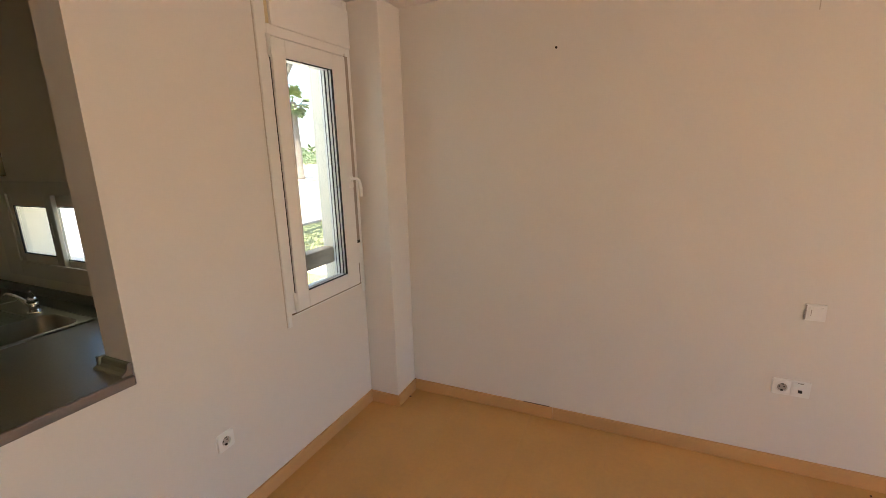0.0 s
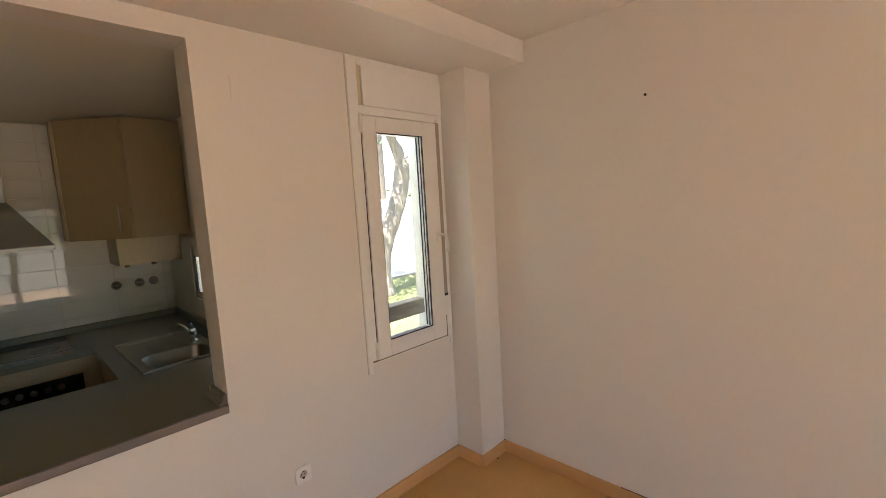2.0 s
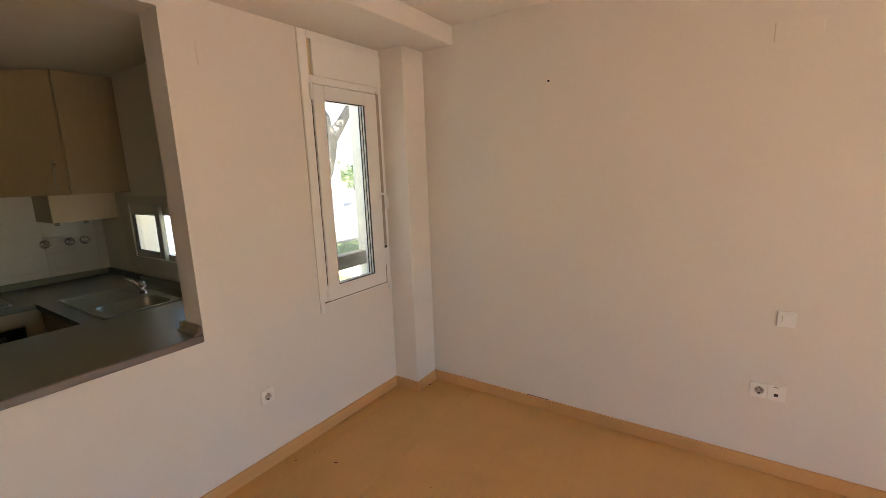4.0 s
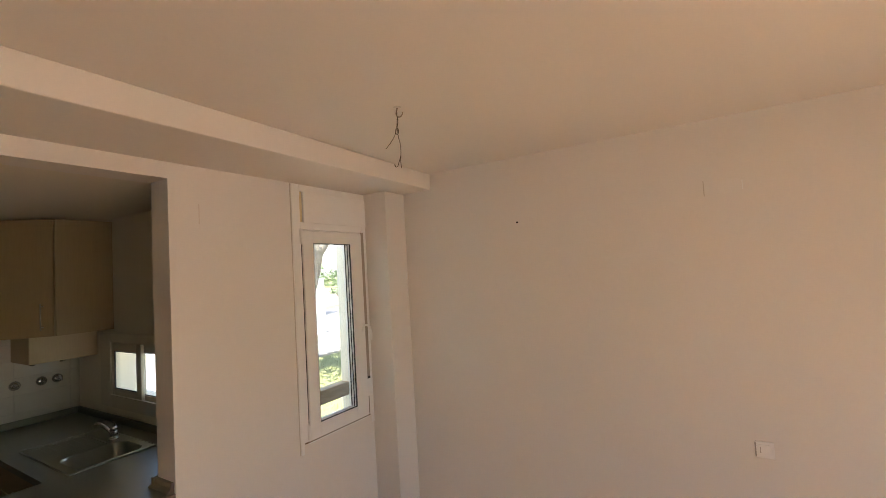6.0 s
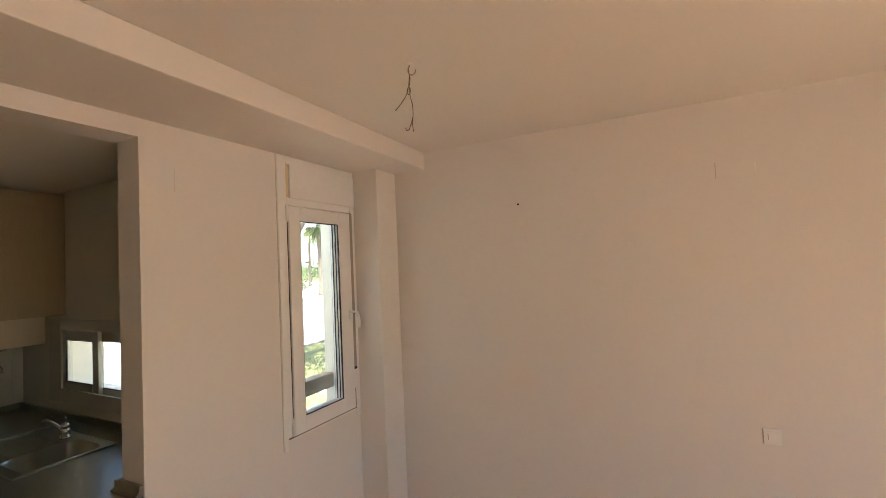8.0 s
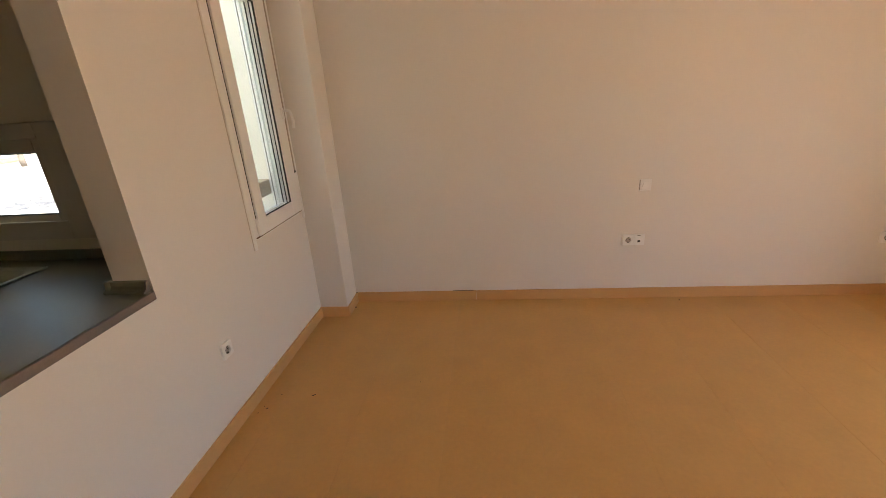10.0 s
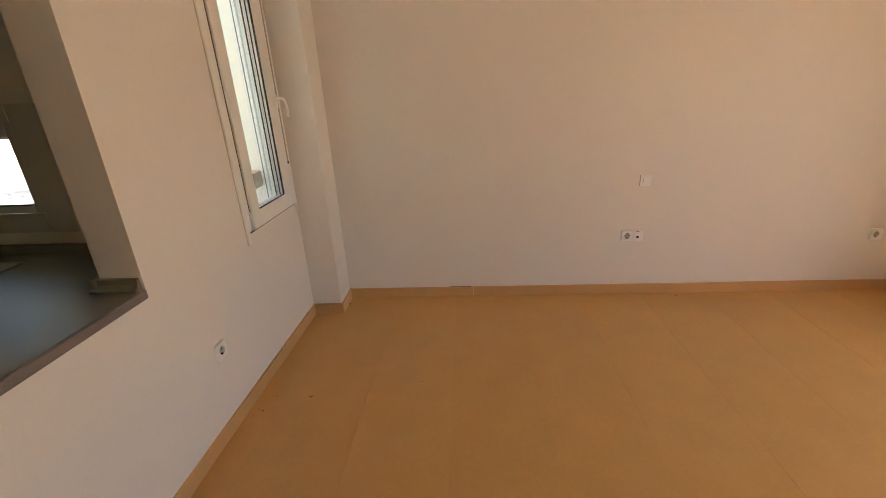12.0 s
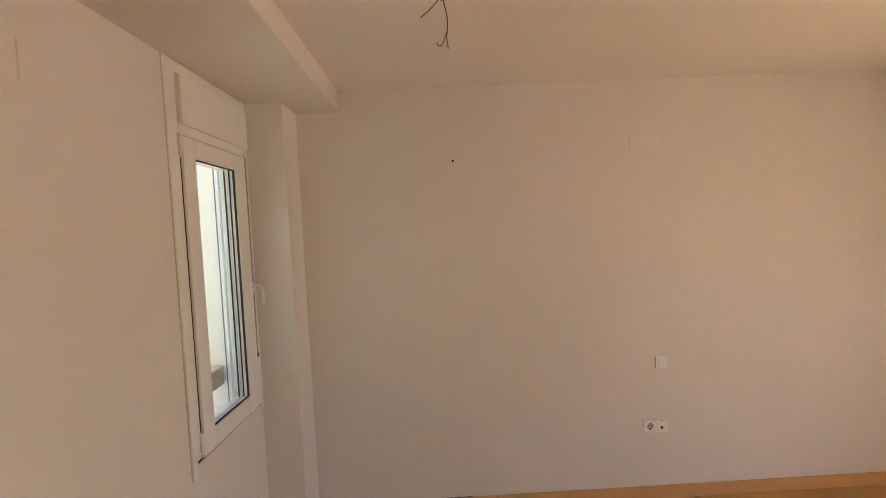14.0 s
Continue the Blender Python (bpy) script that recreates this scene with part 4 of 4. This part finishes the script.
def leaf_cluster(bm, centre, spread, count, size, r):
    for _ in range(count):
        d = Vector((r.gauss(0, 1), r.gauss(0, 1), r.gauss(0, 0.8)))
        p = Vector(centre) + d * spread * 0.5
        u = Vector((r.gauss(0, 1), r.gauss(0, 1), r.gauss(0, 1))).normalized()
        v = u.cross(Vector((r.gauss(0, 1), r.gauss(0, 1), r.gauss(0, 1)))).normalized()
        s = size * r.uniform(0.6, 1.4)
        bm.faces.new([bm.verts.new(q) for q in (p - u * s, p + v * s * 0.35, p + u * s, p - v * s * 0.35)])


def garden_tree():
    t = thing("garden_tree", (-6.65, 5.85, GZ), "pale-barked leaning tree with a curved forked trunk", "tree")
    base = Vector((-6.65, 5.85, GZ))
    bm = bmesh.new()
    spine = smooth_path([base + Vector(p) for p in ((0.02, -0.22, -0.05), (0.0, -0.18, 0.45), (-0.02, -0.06, 1.0), (0.0, 0.30, 1.75), (-0.02, 0.50, 2.25), (0.0, 0.57, 2.65))], 6)
    n = len(spine)
    tube(bm, spine, [0.27 - 0.09 * min(i / 6, 1) + 0.006 * math.sin(i * 1.7) for i in range(n)], 12)
    part("trunk", bm, M_BARK, t)
    tips = []
    for mid, e, r in (((0.0, 0.42, 0.42), (0.1, 1.35, 1.75), 0.165), ((-0.03, -0.14, 0.45), (-0.2, -0.75, 1.9), 0.16),
                      ((0.05, -0.25, 0.75), (1.3, -1.3, 2.3), 0.08), ((-0.3, -0.05, 0.9), (-1.5, -0.1, 2.2), 0.08), ((0.0, -0.5, 1.0), (0.2, -2.5, 2.4), 0.09), ((-0.5, 0.1, 0.8), (-2.8, -0.8, 2.3), 0.08)):
        b = bmesh.new()
        s = spine[-1] - Vector((0, 0, 0.10))
        mid, e = s + Vector(mid), s + Vector(e)
        tube(b, smooth_path([s, mid, e], 6), [r * (1 - 0.055 * i) for i in range(13)], 8)
        for k in range(5):
            q = mid.lerp(e, 0.36 + 0.13 * k)
            w = q + Vector((rnd.uniform(-0.7, 0.7), rnd.uniform(-0.7, 0.7), rnd.uniform(0.1, 0.7)))
            tube(b, [q, q.lerp(w, 0.5) + Vector((0, 0, 0.06)), w], [0.025, 0.018, 0.008], 5)
            tips.append(w)
        tips.append(e)
        part("limb", b, M_BARK, t)
    cr = bmesh.new()
    for tip in tips:
        leaf_cluster(cr, tip + Vector((0, -0.3, 0.9)), 1.3, 150, 0.09, rnd)
    part("crown", cr, M_LEAF, t)
    settle(t)


garden_tree()


def fan_leaves(bm, top, spread, r):
    """Round pleated leaves on stalks, the lower ones hanging dry against the trunk."""
    for i in range(54):
        a, up = r.uniform(0, 6.283), r.uniform(-1.2, 1.35)
        d = Vector((math.cos(a) * math.cos(up), math.sin(a) * math.cos(up), math.sin(up)))
        side = Vector((-math.sin(a), math.cos(a), 0))
        hub = top + d * spread * r.uniform(0.45, 0.65)
        bm.faces.new([bm.verts.new(v) for v in (top - side * 0.02, top + side * 0.02, hub)])
        n = 11
        for k in range(n):
            an = radians(-105 + 210 * k / (n - 1))
            u = (d * math.cos(an) + side * math.sin(an)).normalized()
            tip = hub + u * spread * r.uniform(0.42, 0.58) + Vector((0, 0, -0.12 * spread * r.random()))
            w = d.cross(u).normalized() if abs(math.sin(an)) > 0.05 else side
            w = u.cross(w).normalized() * 0.045 * spread
            mid = hub.lerp(tip, 0.55)
            bm.faces.new([bm.verts.new(v) for v in (hub, mid + w, tip, mid - w)])


def palm(x, y, height, radius, spread, seed, label, fan=False):
    r = random.Random(seed)
    t = thing("palm_tree", (x, y, GZ), label, "palm tree", "palms along the road")
    bm = bmesh.new()
    k = 26
    lean = r.uniform(-0.25, 0.25)
    pts = [Vector((x + lean * (i / k) ** 2, y, GZ - 0.05 + height * i / k)) for i in range(k + 1)]
    tube(bm, pts, [radius * (1.25 - 0.35 * min(i / 5, 1)) * (1.0 + 0.10 * (i % 2)) for i in range(k + 1)], 12)
    part("trunk", bm, M_PALMBARK, t)
    top = pts[-1]
    fr = bmesh.new()
    if fan:
        fan_leaves(fr, top, spread, r)
    for i in range(0 if fan else 46):
        a, up = r.uniform(0, 6.283), r.uniform(-0.75, 1.0)
        d = Vector((math.cos(a), math.sin(a), 0))
        L = spread * r.uniform(0.75, 1.1)
        spine = [top + d * L * s * (1 - 0.25 * abs(up) * s) + Vector((0, 0, L * (up * s - 0.75 * s * s))) for s in (0, 0.2, 0.4, 0.6, 0.8, 1.0)]
        side = Vector((-d.y, d.x, 0))
        for j in range(5):
            p, q = spine[j], spine[j + 1]
            for g in range(4):
                o = p.lerp(q, g / 4)
                wl = 0.30 * spread * (1 - abs(j + g / 4 - 2.2) / 4.2)
                for sg in (-1, 1):
                    e = o + side * sg * wl + (q - p) * 0.9 + Vector((0, 0, -wl * 0.45))
                    fr.faces.new([fr.verts.new(v) for v in (o, o + (q - p) * 0.16, e)])
    part("crown", fr, M_FROND, t)
    settle(t)


palm(-23.3, 25.8, 5.7, 0.25, 1.3, 3, "tall fan palm with a thick ringed trunk across the road", True)
palm(-39.2, 41.1, 7.0, 0.15, 2.0, 6, "slender feather palm on the far lawn")
palm(-17.0, 14.0, 9.0, 0.30, 2.2, 8, "tall palm with a ringed trunk beyond the white wall")
palm(-16.5, 23.0, 4.6, 0.26, 1.7, 9, "palm with yellowing fronds beside the road")


def bush(x, y, w, h, seed, label):
    r = random.Random(seed)
    t = thing("bush", (x, y, GZ), label, "bush", "far bushes")
    b = bmesh.new()
    for i in range(5):
        tube(b, [(x, y, GZ - 0.03), (x + r.uniform(-0.3, 0.3) * w, y + r.uniform(-0.3, 0.3) * w, GZ + h * 0.6)], [0.05, 0.02], 5)
    part("stem", b, M_BARK, t)
    c = bmesh.new()
    for i in range(14):
        leaf_cluster(c, (x + r.uniform(-0.5, 0.5) * w, y + r.uniform(-0.5, 0.5) * w, GZ + h * r.uniform(0.3, 0.9)), h * 0.45, 34, 0.11 * h ** 0.5, r)
    part("crown", c, M_LEAF, t)
    settle(t)


for x, y, w, h, s in ((-58, 61, 5, 2.8, 1), (-57, 58.5, 3, 1.9, 2), (-62, 73, 7, 3.4, 3), (-66, 64, 6, 3.4, 4), (-60, 76, 8, 3.4, 5), (-59, 67, 5, 2.4, 6), (-58, 84, 6, 2.8, 7), (-70, 74, 8, 4.2, 8), (-32.0, 32.5, 1.2, 1.3, 9)):
    bush(x, y, w, 0.68 * h, s, "leafy green bush on the far lawn")
# far woods along the horizon
fw = bmesh.new()
for i in range(420):
    a = radians(rnd.uniform(95, 165))
    d = rnd.uniform(95, 130)
    leaf_cluster(fw, (d * math.cos(a), d * math.sin(a), rnd.uniform(0, 2.6)), 2.6, 14, 0.7, rnd)
tagged(finish("far_woods", fw, M_LEAF), "distant green trees along the horizon", "woods", kind="stuff")

sg = thing("street_sign", (-10.6, 14.3, GZ), "dark blue and magenta advertising board with white lettering by the road", "sign")
ax, ay = -10.6, 14.3
part("panel", boxes(((ax - 0.03, ay - 0.40, GZ + 0.10), (ax, ay + 0.40, GZ + 1.25)), bevel=0.004), M_NAVY, sg)
part("stripe", boxes(((ax + 0.001, ay + 0.02, GZ + 0.12), (ax + 0.004, ay + 0.38, GZ + 1.23))), M_MAGENTA, sg)
for i in range(6):
    part("letter_bar", boxes(((ax + 0.0045, ay + 0.10, GZ + 0.2 + 0.16 * i), (ax + 0.007, ay + 0.30, GZ + 0.31 + 0.16 * i))), M_WHITESIGN, sg)
part("leg", boxes(((ax - 0.06, ay - 0.36, GZ + 0.02), (ax - 0.031, ay - 0.32, GZ + 1.0))), M_RAIL, sg)
part("leg", boxes(((ax - 0.06, ay + 0.32, GZ + 0.02), (ax - 0.031, ay + 0.36, GZ + 1.0))), M_RAIL, sg)
settle(sg)

# ---- pieces: wall tiles and floor strips ----
tiled = structure("kitchen_wall_west", boxes(((KW - 0.25, KS - 0.2, 0), (KW, KN, CEIL))), M_WALL, "kitchen wall covered in white glazed tiles", "wall")
grout = structure("tile_bed", boxes(((KW, KS, TOP - 0.02), (KW + 0.0085, KN, KC))), M_GROUT, "grey grout between the white wall tiles", "grout")
TW, TH, GAP = 0.33, 0.1265, 0.003
tile_mesh = {}
ny = 0
row = 0
z = 1.2585 - 3 * TH
while z < KC - 0.01:
    za, zb = max(z, TOP - 0.018), min(z + TH - GAP, KC - 0.001)
    y = 0.53 - 7 * TW
    while y < KN - 0.01:
        ya, yb = max(y, KS + 0.001), min(y + TW - GAP, KN - 0.001)
        if yb - ya > 0.02 and zb - za > 0.01:
            key = (round(yb - ya, 3), round(zb - za, 3))
            if key not in tile_mesh:
                bm = boxes(((0.0, 0, 0), (0.0115, key[0], key[1])), bevel=0.0012)
                bmesh.ops.recalc_face_normals(bm, faces=bm.faces)
                me = bpy.data.meshes.new("tile")
                bm.to_mesh(me); bm.free()
                me.materials.append(M_TILE)
                tile_mesh[key] = me
            o = new("tile", tile_mesh[key])
            o.parent = tiled
            o.location = (KW + 0.0004, ya, za)
            o.rotation_euler = (0, rnd.uniform(-0.0015, 0.0015), rnd.uniform(-0.002, 0.002))
        y += TW
    z += TH

floor = structure("floor", boxes(((WXK, SY, -0.0031), (EX, NY, -0.0016))), M_FLOOR, "tan linoleum floor in wide strips with fine seams", "floor")
SW = 0.462
x = 0.41 - 5 * SW
while x < EX:
    xa, xb = max(x, WXK) + 0.0004, min(x + SW, EX) - 0.0004
    if xb - xa > 0.03:
        o = finish("floor_strip", boxes(((xa, SY, -0.0015), (xb, NY, 0.0)), bevel=0.0007), M_FLOOR)
        o.parent = floor
    x += SW
